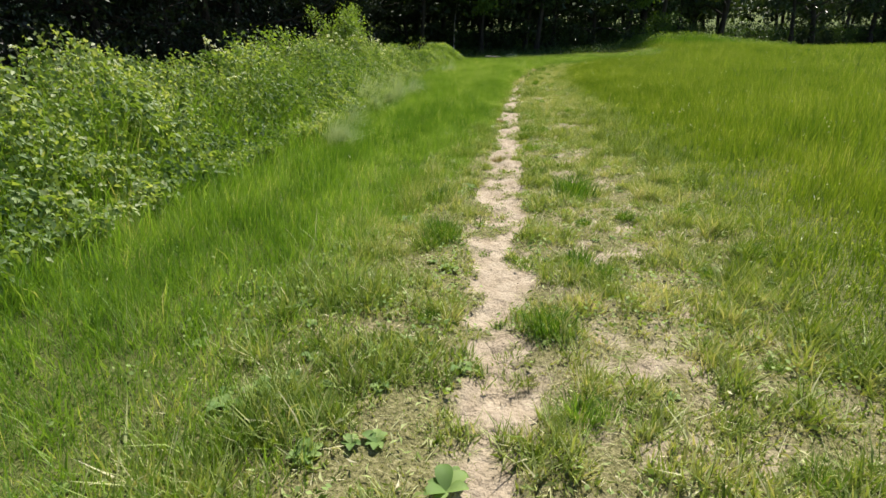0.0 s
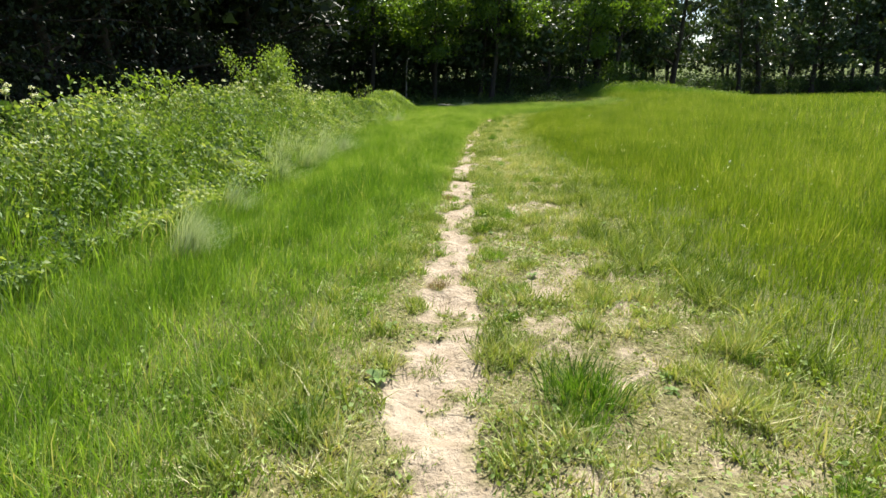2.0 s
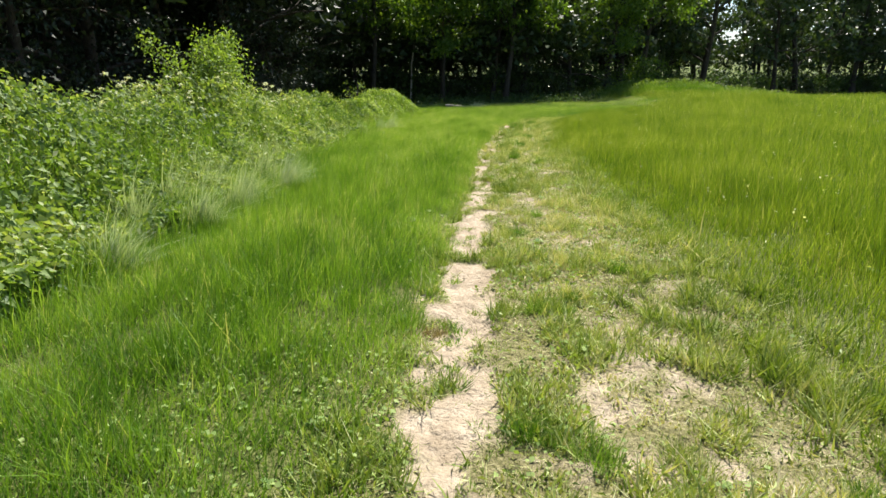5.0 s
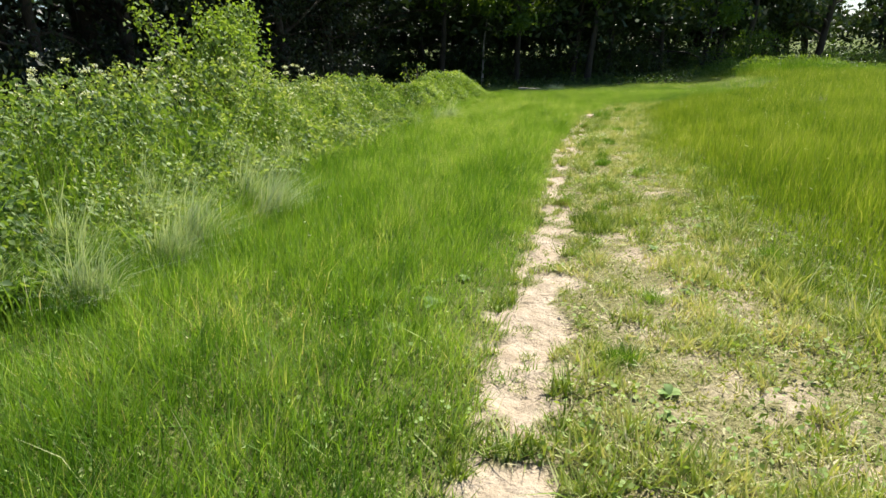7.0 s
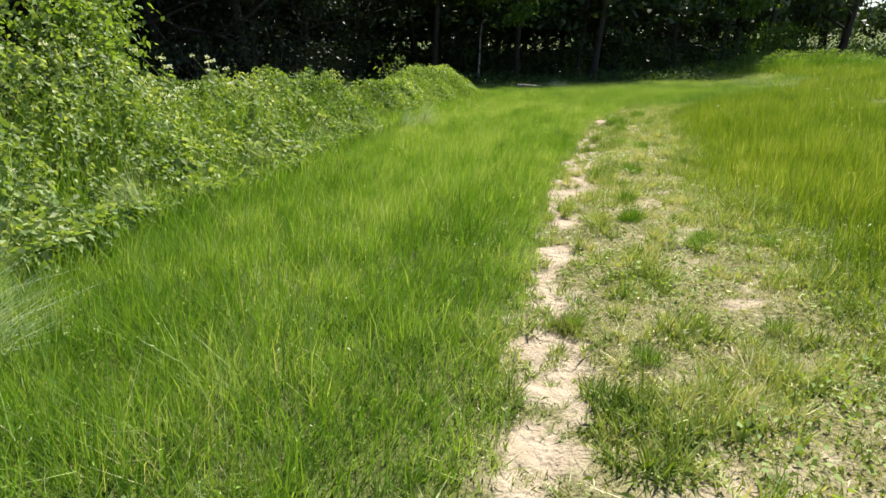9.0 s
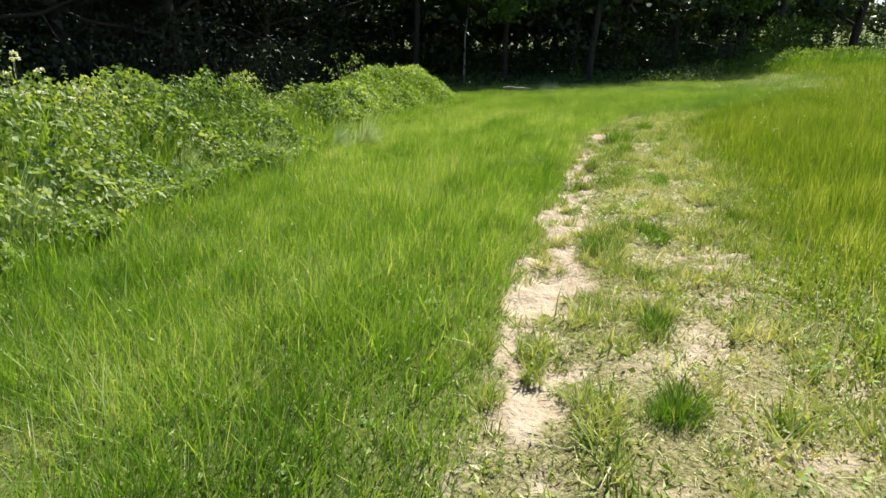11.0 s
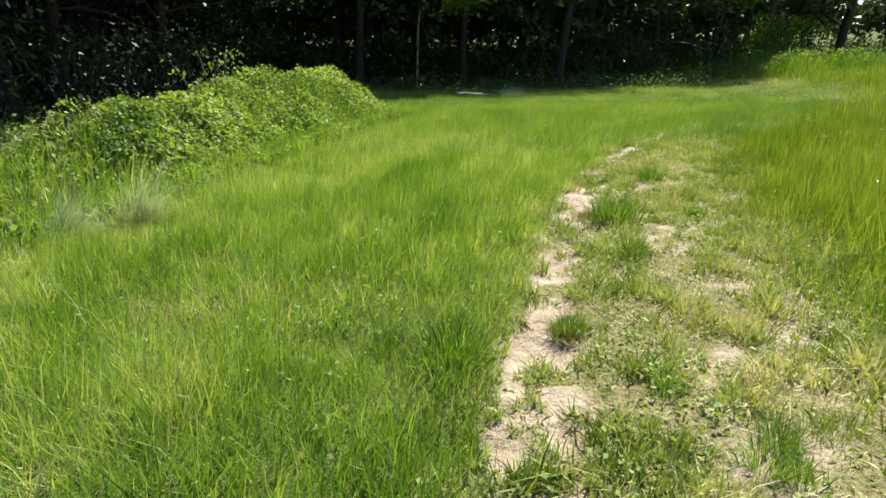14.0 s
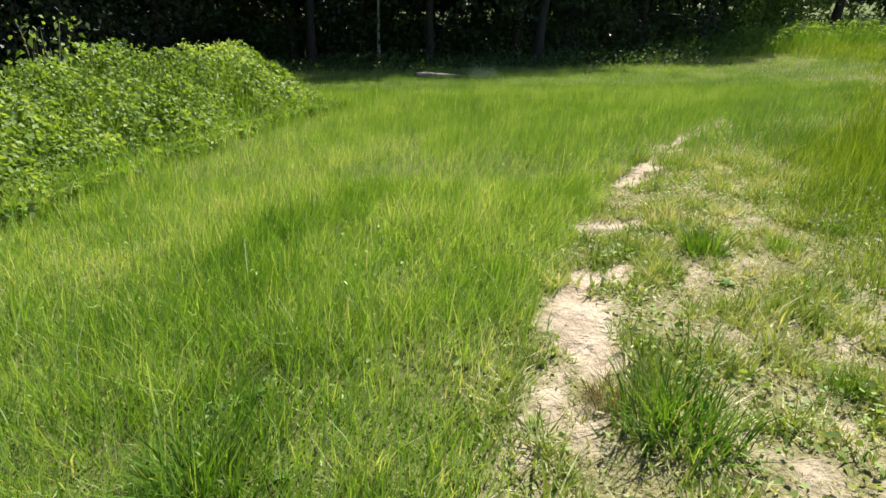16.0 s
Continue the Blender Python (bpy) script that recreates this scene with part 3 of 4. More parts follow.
def build_shrub(label, tall, wide, count, size, leaf_mat, kind="shrub", simple=False, splay=0.45):
    root = tagged(new(kind), label, "shrub")
    wood, ends = [], []
    for k in range(11):
        ang = k * 2.4 + rng.normal(0, 0.3)
        stem = bend((0.1 * math.cos(ang), 0.1 * math.sin(ang), -0.05), (splay * math.cos(ang), splay * math.sin(ang), 1), tall * rng.uniform(0.6, 1.0), 6, 0.14)
        wood.append(tube(stem[::2] if simple else stem, np.linspace(0.028, 0.006, 4 if simple else 7), 3))
        ends += list(stem[1:])
    for piece in ([joined(wood)] if simple else wood):
        part("stem", smooth(mesh_of("stem", *piece, M_BARK)), root)
    ends = np.array(ends)
    spot = ends[rng.integers(0, len(ends), count)]
    spot = spot + rng.normal(0, 1, (count, 3)) * np.array([wide, wide, tall * 0.35]) * 0.24 * (1 if simple else 1.7 - 1.35 * np.clip(spot[:, 2:] / tall, 0, 1))
    spot[:, 2] = np.abs(spot[:, 2])
    out = rng.normal(0, 1, spot.shape) + np.array([0, 0, 0.1])
    v, f, t = leaves(spot, size * rng.uniform(0.6, 1.3, count), out, 0.45 + rng.normal(0, 0.2, count), 0.25, 0.6, simple)
    part("foliage", mesh_of("foliage", v, f, leaf_mat, t), root)
    return root


def put(ob, x, y, turn=0.0, size=1.0):
    ob.matrix_basis = Matrix.Translation((x, y, float(height(x, y)))) @ Matrix.Rotation(turn, 4, "Z") @ Matrix.Diagonal((size, size, size, 1))


def copies(models, places, group):
    """Stand the models at the places, copying where a model is used again."""
    used = set()
    for k, (x, y) in enumerate(places):
        ob = models[k % len(models)]
        turn, size = rng.uniform(0, 6.28), rng.uniform(0.88, 1.14)
        m = Matrix.Translation((x, y, float(height(x, y)))) @ Matrix.Rotation(turn, 4, "Z")
        if ob.name in used:
            ob = copy_thing(ob, m)
            ob.scale = (size, size, size)
        else:
            used.add(ob.name)
            put(ob, x, y, turn, size)
        tagged(ob, group=group)


# ---------------------------------------------------------------- the wood across the end
def wood_line(x):
    """How far off the front row of the wood stands."""
    return np.interp(x, [-60, -8, 2, 12, 16, 28, 45, 90], [50, 50, 51, 51.5, 60, 64, 69, 67])


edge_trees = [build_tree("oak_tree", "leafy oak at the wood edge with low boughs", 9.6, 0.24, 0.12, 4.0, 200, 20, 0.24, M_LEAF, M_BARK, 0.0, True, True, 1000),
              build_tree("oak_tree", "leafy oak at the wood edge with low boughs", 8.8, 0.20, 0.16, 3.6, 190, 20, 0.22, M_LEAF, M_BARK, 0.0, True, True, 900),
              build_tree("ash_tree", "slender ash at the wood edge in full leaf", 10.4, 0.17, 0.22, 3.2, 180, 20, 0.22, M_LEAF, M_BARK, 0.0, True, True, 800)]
places = [(x + rng.normal(0, 0.5), float(wood_line(x)) + rng.normal(0, 0.9)) for x in np.arange(-26, 13, 2.9)]
places += [(x + rng.normal(0, 0.6), float(wood_line(x)) + 4.6 + rng.normal(0, 0.8)) for x in np.arange(-27, 14, 2.9)]
copies(edge_trees, places, "front row of the wood")


def lean_out(models, places, group):
    """Stand leaning trees so that their crowns reach out over the grass."""
    for k, (x, y, size) in enumerate(places):
        ob = models[k % len(models)]
        m = pose(x, y, float(height(x, y)), 0, 0, -90 + rng.normal(0, 14))
        if k >= len(models):
            ob = copy_thing(ob, m)
        else:
            ob.matrix_basis = m
        ob.scale = (size, size, size)
        tagged(ob, group=group)


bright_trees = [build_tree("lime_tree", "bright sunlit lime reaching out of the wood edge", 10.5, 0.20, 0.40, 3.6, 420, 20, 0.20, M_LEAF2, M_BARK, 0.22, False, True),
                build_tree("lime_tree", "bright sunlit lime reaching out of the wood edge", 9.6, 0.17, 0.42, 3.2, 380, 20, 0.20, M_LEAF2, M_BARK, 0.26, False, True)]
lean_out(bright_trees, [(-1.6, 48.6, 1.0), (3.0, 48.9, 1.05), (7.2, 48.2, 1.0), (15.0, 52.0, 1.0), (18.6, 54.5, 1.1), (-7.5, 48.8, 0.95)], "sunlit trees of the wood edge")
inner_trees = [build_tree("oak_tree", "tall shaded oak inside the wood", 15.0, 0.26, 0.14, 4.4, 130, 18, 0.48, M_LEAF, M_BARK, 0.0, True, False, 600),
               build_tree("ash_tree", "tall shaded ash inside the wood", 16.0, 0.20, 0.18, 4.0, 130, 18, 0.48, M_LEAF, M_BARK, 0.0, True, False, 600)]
places = [(x + rng.normal(0, 0.9), float(wood_line(x)) + dy + rng.normal(0, 1.0)) for dy, step in ((10, 3.6), (16, 4.0)) for x in np.arange(-30, 15, step)]
places += [(x + rng.normal(0, 0.8), float(wood_line(x)) + dy + rng.normal(0, 1.0)) for dy in (6, 11) for x in np.arange(15.5, 24.5, 3.0)]
copies(inner_trees, places, "trees inside the wood")
thin_trees = [build_tree("poplar_tree", "tall bare-stemmed tree in the thin belt", 16.0, 0.22, 0.26, 3.6, 165, 18, 0.44, M_LEAF, M_BARK, 0.06, True),
              build_tree("poplar_tree", "tall bare-stemmed tree in the thin belt", 14.0, 0.28, 0.20, 4.4, 175, 18, 0.44, M_LEAF, M_BARK, -0.10, True)]
places = [(x + rng.normal(0, 0.6), float(wood_line(x)) + dy + rng.normal(0, 1.2)) for dy, step in ((0, 4.0), (5, 4.6), (10, 5.2)) for x in np.arange(15, 80, step) if not 27.4 + 0.45 * dy < x < 32.4 + 0.5 * dy]
places += [(29.0, 72.5), (30.4, 76.0), (32.2, 74.0), (34.5, 79.0)]
copies(thin_trees, places, "thin belt of trees beside the wood")
birch = build_tree("birch_tree", "young pale-stemmed birch in the dark wood", 9.0, 0.07, 0.45, 1.8, 120, 16, 0.18, M_LEAF2, M_BIRCH)
put(birch, 0.88, 49.7)
# stands in shade; the bright leaf colour replaces the sun falling on it
young = build_shrub("small sapling at the foot of the wood, sunlight in its leaf colour", 1.5, 0.8, 700, 0.12, M_MOUND, "sapling")
put(young, 6.9, 50.3)
shrubs = [build_shrub("dark leafy hazel under the wood edge", 2.6, 2.2, 1100, 0.20, M_SHRUB, "shrub", True),
          build_shrub("dark leafy holly under the wood edge", 1.8, 2.0, 1000, 0.18, M_LEAF, "shrub", True)]
places = [(x + rng.normal(0, 0.5), float(wood_line(x)) + dy + rng.normal(0, 0.5)) for dy in (-0.6, 2.6, 7.5) for x in np.arange(-24, 14, 2.1)]
places += [(x + rng.normal(0, 0.5), float(wood_line(x)) + rng.normal(0, 1)) for x in np.arange(14, 78, 1.6) if not 28.5 < x < 31]
copies(shrubs, places, "undergrowth of the wood")
# thickets added behind the trees to block the bright field beyond
thicket = [build_shrub("added dark thicket closing the gaps deep in the wood", 2.6, 3.4, 520, 0.40, M_LEAF, "thicket", True, 0.7)]
places = [(x + rng.normal(0, 0.5), float(wood_line(x)) + dy + rng.normal(0, 0.6)) for dy, lo, hi in ((13, -30, 16), (18, -32, 18)) for x in np.arange(lo, hi, 2.3)]
places += [(x + rng.normal(0, 0.4), float(wood_line(x)) + dy + rng.normal(0, 0.8)) for dy in (4, 12) for x in np.arange(15, 80, 2.5) if not 27 + 0.4 * dy < x < 30.5 + 0.4 * dy]
copies(thicket, places, "bramble thickets of the wood")
bush = build_shrub("bright leafy bush where the meadow meets the wood", 2.9, 1.7, 3000, 0.13, M_LEAF2, "hawthorn_bush")
put(bush, 17.0, 50.6)

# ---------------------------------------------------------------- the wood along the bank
# leaf and bark colours along this side already hold the shade
side_trees = [build_tree("oak_tree", "overhanging oak behind the nettle bank, shade in its colour", 13.5, 0.20, 0.13, 4.2, 420, 20, 0.12, M_SHADELEAF, M_SHADEBARK, 0.0, True, True, 1800),
              build_tree("field_maple", "field maple behind the nettle bank, shade in its colour", 12.0, 0.16, 0.12, 3.8, 400, 20, 0.12, M_SHADELEAF, M_SHADEBARK, 0.0, True, True, 1700)]
places = [(float(bank_x(min(y, 36.0))) - 8.2 + rng.normal(0, 0.4), y + rng.normal(0, 0.5)) for y in np.arange(-2, 49, 3.0)]
copies(side_trees, places, "front trees of the side wood")
deep_trees = [build_tree("oak_tree", "shaded oak deep in the side wood", 14.0, 0.24, 0.10, 4.4, 90, 18, 0.24, M_SHADELEAF, M_SHADEBARK, 0.0, True, False, 1200)]
places = [(float(bank_x(min(y, 36.0))) - dx + rng.normal(0, 0.5), y + rng.normal(0, 0.6)) for dx, step in ((11.0, 3.6), (15.5, 4.4)) for y in np.arange(-6, 50, step)]
copies(deep_trees, places, "deep trees of the side wood")
# the same added thickets, blocking the lit ground behind the side wood
places = [(float(bank_x(min(y, 36.0))) - dx + rng.normal(0, 0.5), y + rng.normal(0, 0.6)) for dx in (13.5, 19.0) for y in np.arange(-4, 56, 2.8)]
copies([copy_thing(thicket[0], pose(0, 0, 0))], places, "bramble thickets of the side wood")
places = [(float(bank_x(min(y, 36.0))) - 6.6 + rng.normal(0, 0.3), y + rng.normal(0, 0.4)) for y in np.arange(2, 48, 2.0)]
side_shrubs = [build_shrub("leafy holly in the side wood, shade in its colour", 1.9, 2.0, 1100, 0.11, M_SHADELEAF, "shrub", True)]
copies(side_shrubs, places, "undergrowth of the side wood")

# ---------------------------------------------------------------- nettle bank
def bank_top(x, y):
    """Height of the bank's growth over the ground, d metres in from its foot."""
    d = bank_x(y) - x
    full = np.interp(y, [0, 12, 21, 23.5, 25.5, 28, 29.5, 31, 32.5, 34, 35.6, 36.8], [1.15, 1.16, 1.24, 1.08, 0.90, 0.72, 0.70, 0.80, 0.92, 0.95, 0.78, 0.25])
    rough = 1 - 0.35 * ramp(y, 29, 31)
    full = full * (1 + rough * (0.65 * fbm(x * 0.9, y * 0.9, 141) + 0.42 * fbm(x * 2.8, y * 2.8, 142) - 0.62))
    deep = np.interp(y, [19, 25, 30, 36], [3.6, 2.2, 2.2, 2.6])
    return full * (0.22 + 0.78 * ramp(d, -0.1, 1.3)) * (1 - 0.9 * ramp(d / deep, 0.65, 1.0))


def bank_foliage(name, y0, y1, many, size, mat, label, narrow):
    n = int((y1 - y0) * 4.2 * many)
    y = rng.uniform(y0, y1, n)
    d = -0.25 + np.interp(y, [19, 25, 30, 36], [3.9, 2.4, 2.4, 2.8]) * rng.uniform(0, 1, n) ** 1.4
    x = bank_x(y) - d
    top = bank_top(x, y)
    keep = rng.uniform(0, 1, n) < 0.05 + 1.0 * ramp(fbm(x * 2.4, y * 2.4, 143), 0.36, 0.60)
    x, y, top = x[keep], y[keep], top[keep]
    n = len(x)
    z = height(x, y) + top * (1.08 - np.abs(rng.normal(0, 0.30, n))).clip(0.05, 1.1)
    out = rng.normal(0, 0.7, (n, 3)) + np.array([0.55, -0.1, 0.05])
    tone = 0.48 + 1.2 * (fbm(x * 1.6, y * 1.6, 145) - 0.5) + rng.normal(0, 0.22, n)
    v, f, t = leaves(np.stack([x, y, z], 1), size * rng.uniform(0.6, 1.35, n) * (0.45 + 1.15 * fbm(x * 1.3, y * 1.3, 146)), out, tone, 0.35, narrow * 1.15)
    tagged(new(name, mesh_of(name, v, f, mat, t)), label, "undergrowth", kind="stuff")


bank_foliage("nettle_leaves", -4.0, 29.8, 1500, 0.059, M_NETTLE, "dense grey-green nettle leaves on the bank", 0.5)
bank_foliage("bramble_leaves", 28.5, 36.8, 2300, 0.050, M_MOUND, "bright green bramble mound at the bank's end", 0.75)


def build_nettle(tall):
    """One nettle: a stem with pairs of drooping leaves that shrink towards its tip."""
    root = tagged(new("nettle"), "upright stinging nettle with toothed leaves", "nettle")
    stem = bend((0, 0, 0), (rng.normal(0, 0.1), rng.normal(0, 0.1), 1), tall, 6, 0.05)
    v, f = tube(stem, np.linspace(0.006, 0.002, 7), 4)
    part("stem", mesh_of("stem", v, f, M_STEM, np.full(len(v), 0.5)), root)
    h = np.clip(np.repeat(np.linspace(0.25, 0.98, 15), 4) + rng.normal(0, 0.02, 60), 0.2, 0.995)
    i = np.clip((h * 6).astype(int), 0, 5)
    at = stem[i] + (stem[i + 1] - stem[i]) * (h * 6 - i)[:, None]
    ang = np.tile([0, math.pi, 0.5 * math.pi, 1.5 * math.pi], 15) + np.repeat(np.arange(15) * 0.7, 4) + rng.normal(0, 0.4, 60)
    out = np.stack([np.cos(ang), np.sin(ang), rng.uniform(-0.2, 0.9, len(ang))], 1)
    v, f, t = leaves(at, 0.12 * (1.15 - 0.80 * h**2) * rng.uniform(0.55, 1.15, len(h)), out, 0.5 + rng.normal(0, 0.2, len(h)), 0.45, 0.5)
    part("foliage", mesh_of("foliage", v, f, M_NETTLE, t), root)
    return root


models = [build_nettle(t) for t in (0.95, 1.15, 1.3)]
used = set()
for k in range(290):
    y = rng.uniform(5, 31)
    x = float(bank_x(y)) - rng.uniform(0.3, float(np.interp(y, [19, 25], [3.2, 2.2])))
    tall = float(bank_top(x, y))
    ob = models[k % 3]
    m = pose(x, y, float(height(x, y)), rng.normal(0, 5), rng.normal(0, 5), rng.uniform(0, 360))
    s = (tall + rng.uniform(0.02, 0.30) * (1 - 0.5 * float(ramp(y, 23, 26)))) / (0.95, 1.15, 1.3)[k % 3]
    if ob.name in used:
        ob = copy_thing(ob, m)
    else:
        used.add(ob.name)
        ob.matrix_basis = m
    ob.scale = (s, s, s)
    tagged(ob, group="nettles on the bank")

elder = build_shrub("bright bushy elder standing high above the nettles", 2.45, 0.75, 8000, 0.075, M_MOUND, "elder_bush", False, 0.14)
put(elder, -2.65, 21.8)
elder2 = build_shrub("pale leafy elder shoots above the nettles", 1.62, 0.9, 2200, 0.075, M_MOUND, "elder_bush", False, 0.16)
put(elder2, -3.0, 14.8)
spray = build_shrub("young elder with sunlit leaf sprays", 1.38, 0.6, 300, 0.08, M_MOUND, "elder_sapling", False, 0.25)
put(spray, -0.95, 31.9)


def build_parsley(tall):
    """Cow parsley: a branching stem with flat white flower heads and a few feathery leaves."""
    root = tagged(new("cow_parsley"), "cow parsley with flat white flower heads", "wildflower")
    stem = bend((0, 0, 0), (0.05, 0.02, 1), tall, 6, 0.05)
    wood = [tube(stem, np.linspace(0.006, 0.003, 7), 4)]
    heads = [stem[-1]]
    for k in range(4):
        br = bend(stem[3 + k % 3], (math.cos(k * 1.7), math.sin(k * 1.7), 1.3), tall * 0.3, 3, 0.08)
        wood.append(tube(br, np.linspace(0.004, 0.002, 4), 4))
        heads.append(br[-1])
    v, f = joined(wood)
    part("stem", mesh_of("stem", v, f, M_STEM, np.full(len(v), 0.3)), root)
    for h in heads:
        n = 42
        r, g = rng.uniform(0.028, 0.048) * np.sqrt(rng.uniform(0, 1, n)), rng.uniform(0, 6.28, n)
        at = h + np.stack([r * np.cos(g), r * np.sin(g), 0.012 - 6.0 * r * r + rng.normal(0, 0.008, n)], 1)
        v, f, t = leaves(at, np.full(n, 0.016), rng.normal(0, 1, (n, 3)) * [1, 1, 0.3], rng.uniform(0, 1, n), 0.0, 0.9)
        part("flower_head", mesh_of("flower_head", v, f, M_PETAL, t), root, "flat white flower head")
    n = 90
    at = stem[rng.integers(0, 4, n)] + rng.normal(0, 0.09, (n, 3))
    v, f, t = leaves(at, rng.uniform(0.03, 0.07, n), rng.normal(0, 1, (n, 3)), rng.uniform(0.2, 0.8, n), 0.3, 0.5)
    part("foliage", mesh_of("foliage", v, f, M_NETTLE, t), root)
    return root


parsley = [build_parsley(1.0), build_parsley(1.2)]
used = set()
for k in range(26):
    y = (12.0, 19.0, 20.5)[k % 3] + rng.normal(0, 1.5)
    x = float(bank_x(y)) - rng.uniform(0.4, 2.6)
    ob = parsley[k % 2]
    m = pose(x, y, float(height(x, y)), rng.normal(0, 4), rng.normal(0, 4), rng.uniform(0, 360))
    s = (float(bank_top(x, y)) + rng.uniform(-0.05, 0.24)) / (1.0, 1.2)[k % 2]
    if ob.name in used:
        ob = copy_thing(ob, m)
    else:
        used.add(ob.name)
        ob.matrix_basis = m
    ob.scale = (s, s, s)
    tagged(ob, group="cow parsley on the bank")


# grasses growing through the front of the bank
n = 26000
y = rng.uniform(3, 36, n)
d = rng.uniform(-0.4, 1.6, n)
x = bank_x(y) - d
tall = np.maximum(bank_top(x, y), 0.35) * rng.uniform(0.7, 1.12, n)
tone = 0.55 + 0.6 * (clumps(x, y, 0.5, 147) - 0.5) + rng.normal(0, 0.2, n)
sward("bank_grass", [make(x, y, tall, rng.uniform(0.005, 0.012, n), rng.uniform(0.1, 0.7, n), tone, 3, 1.2)], M_VERGE, "long green grasses growing through the nettles")

# shaded herbs at the foot of the wood
n = 16000
x = rng.uniform(-14, 18, n)
y = wood_line(x) - 0.5 - 7.0 * rng.uniform(0, 1, n)
tall = 0.85 * fbm(x * 0.7, y * 0.7, 149) * ramp(y, 42.5, 46) + 0.15 * ramp(x, 4, 8)
spot = np.stack([x, y, height(x, y) + tall * rng.uniform(0.1, 1, n)], 1)
v, f, t = leaves(spot, rng.uniform(0.07, 0.16, n), rng.normal(0, 1, (n, 3)) + np.array([0, -0.4, 0.2]), rng.uniform(0.1, 0.8, n), 0.3, 0.5)
tagged(new("woodland_herbs", mesh_of("woodland_herbs", v, f, M_SHRUB, t)), "dark shaded herbs at the foot of the wood", "undergrowth", kind="stuff")


n = 15000
y = rng.uniform(-4, 46, n)
x = bank_x(np.clip(y, 0, 36)) - rng.uniform(2.2, 7.5, n)
spot = np.stack([x, y, height(x, y) + 0.5 * fbm(x * 0.8, y * 0.8, 153) * rng.uniform(0.1, 1, n)], 1)
v, f, t = leaves(spot, rng.uniform(0.08, 0.17, n), rng.normal(0, 1, (n, 3)), rng.uniform(0.1, 0.7, n), 0.3, 0.5, True)
tagged(new("woodland_herbs", mesh_of("woodland_herbs", v, f, M_SHRUB, t)), "shaded herbs and ivy under the side wood", "undergrowth", kind="stuff")

# ---------------------------------------------------------------- tufts and weeds in the grass
def build_tuft(kind, label, wide, tall, count, mat, lean, way=None, thick=0.004):
    """A domed tussock: upright in the middle, arching outwards round its rim."""
    q, g = np.sqrt(rng.uniform(0, 1, count)), rng.uniform(0, 6.28, count)
    x, y = wide * 0.32 * q * np.cos(g), wide * 0.32 * q * np.sin(g)
    which = rng.integers(0, 4, count)      # four uneven shoots
    sx, sy, sh = rng.normal(0, 0.22, 4) * wide, rng.normal(0, 0.22, 4) * wide, rng.uniform(0.55, 1.15, 4)
    x, y, tall = x + sx[which], y + sy[which], tall * sh[which]
    toward = g + rng.normal(0, 0.7, count) if way is None else way + rng.normal(0, 0.6, count)
    lean = np.clip(lean * (0.25 + 0.9 * q) * rng.uniform(0.5, 1.3, count), 0, 1.1)
    v, f, t = blades(x, y, np.zeros(count), tall * (1.1 - 0.45 * q) * rng.uniform(0.6, 1.15, count), thick * rng.uniform(0.6, 1.4, count), lean, toward, np.clip(rng.normal(0.45, 0.24, count), 0, 1))
    return tagged(new(kind, mesh_of(kind, v, f, mat, t)), label, "grass tuft", kind="stuff")


dark = [build_tuft("grass_tuft", "green tussock of coarse grass", 0.24, 0.17, 300, M_TUFT, 0.85),
        build_tuft("grass_tuft", "green tussock of coarse grass", 0.34, 0.21, 460, M_TUFT, 0.8),
        build_tuft("grass_tuft", "green tussock of coarse grass", 0.30, 0.16, 360, M_SHORT, 0.9),
        build_tuft("grass_tuft", "green tussock of coarse grass", 0.28, 0.20, 340, M_VERGE, 0.85)]
pale = [build_tuft("pale_grass_tuft", "pale silvery tussock of long wind-laid grass", 0.38, 0.52, 420, M_STRAW, 1.1, -0.4, 0.0048)]
DARK_AT = [(0.11, 4.66), (1.32, 5.3), (1.57, 6.33), (1.3, 4.65), (0.68, 5.47), (0.75, 6.95), (1.96, 8.04), (0.73, 6.76), (1.95, 11.14), (2.03, 11.88), (2.08, 9.93), (2.62, 18.3), (2.33, 22.1), (3.28, 20.07), (3.37, 21.6), (3.28, 21.95), (3.36, 20.8), (3.36, 22.0), (2.74, 22.5), (4.07, 24.5), (4.49, 22.8), (3.78, 25.0), (4.28, 26.0), (3.19, 24.66), (4.82, 28.0), (5.13, 28.4), (4.45, 27.05), (3.95, 27.7), (2.98, 27.0), (2.45, 15.0), (1.1, 13.4), (1.4, 17.0)]
PALE_AT = [(-0.83, 10.5), (-1.0, 12.1), (-0.69, 16.75), (-1.3, 16.2), (-0.4, 17.6), (-0.75, 24.0), (0.59, 26.8), (0.28, 26.2), (-0.9, 14.2), (-1.16, 16.9), (-0.55, 16.3), (-1.38, 18.9), (-1.2, 19.4), (-1.0, 20.2), (-1.3, 15.4), (-1.05, 11.0), (-0.9, 22.0), (-1.5, 17.6), (-0.2, 24.9)]


def stand(models, places, group, lo=0.8, hi=1.25):
    used = set()
    for k, (x, y) in enumerate(places):
        ob = models[k % len(models)]
        m = pose(x, y, float(height(x, y)) - 0.004, 0, 0, rng.uniform(0, 360) if len(models) > 1 else rng.normal(0, 25))
        s = rng.uniform(lo, hi)
        if ob.name in used:
            ob = copy_thing(ob, m)
        else:
            used.add(ob.name)
            ob.matrix_basis = m
        ob.scale = (s, s, s)
        tagged(ob, group=group)


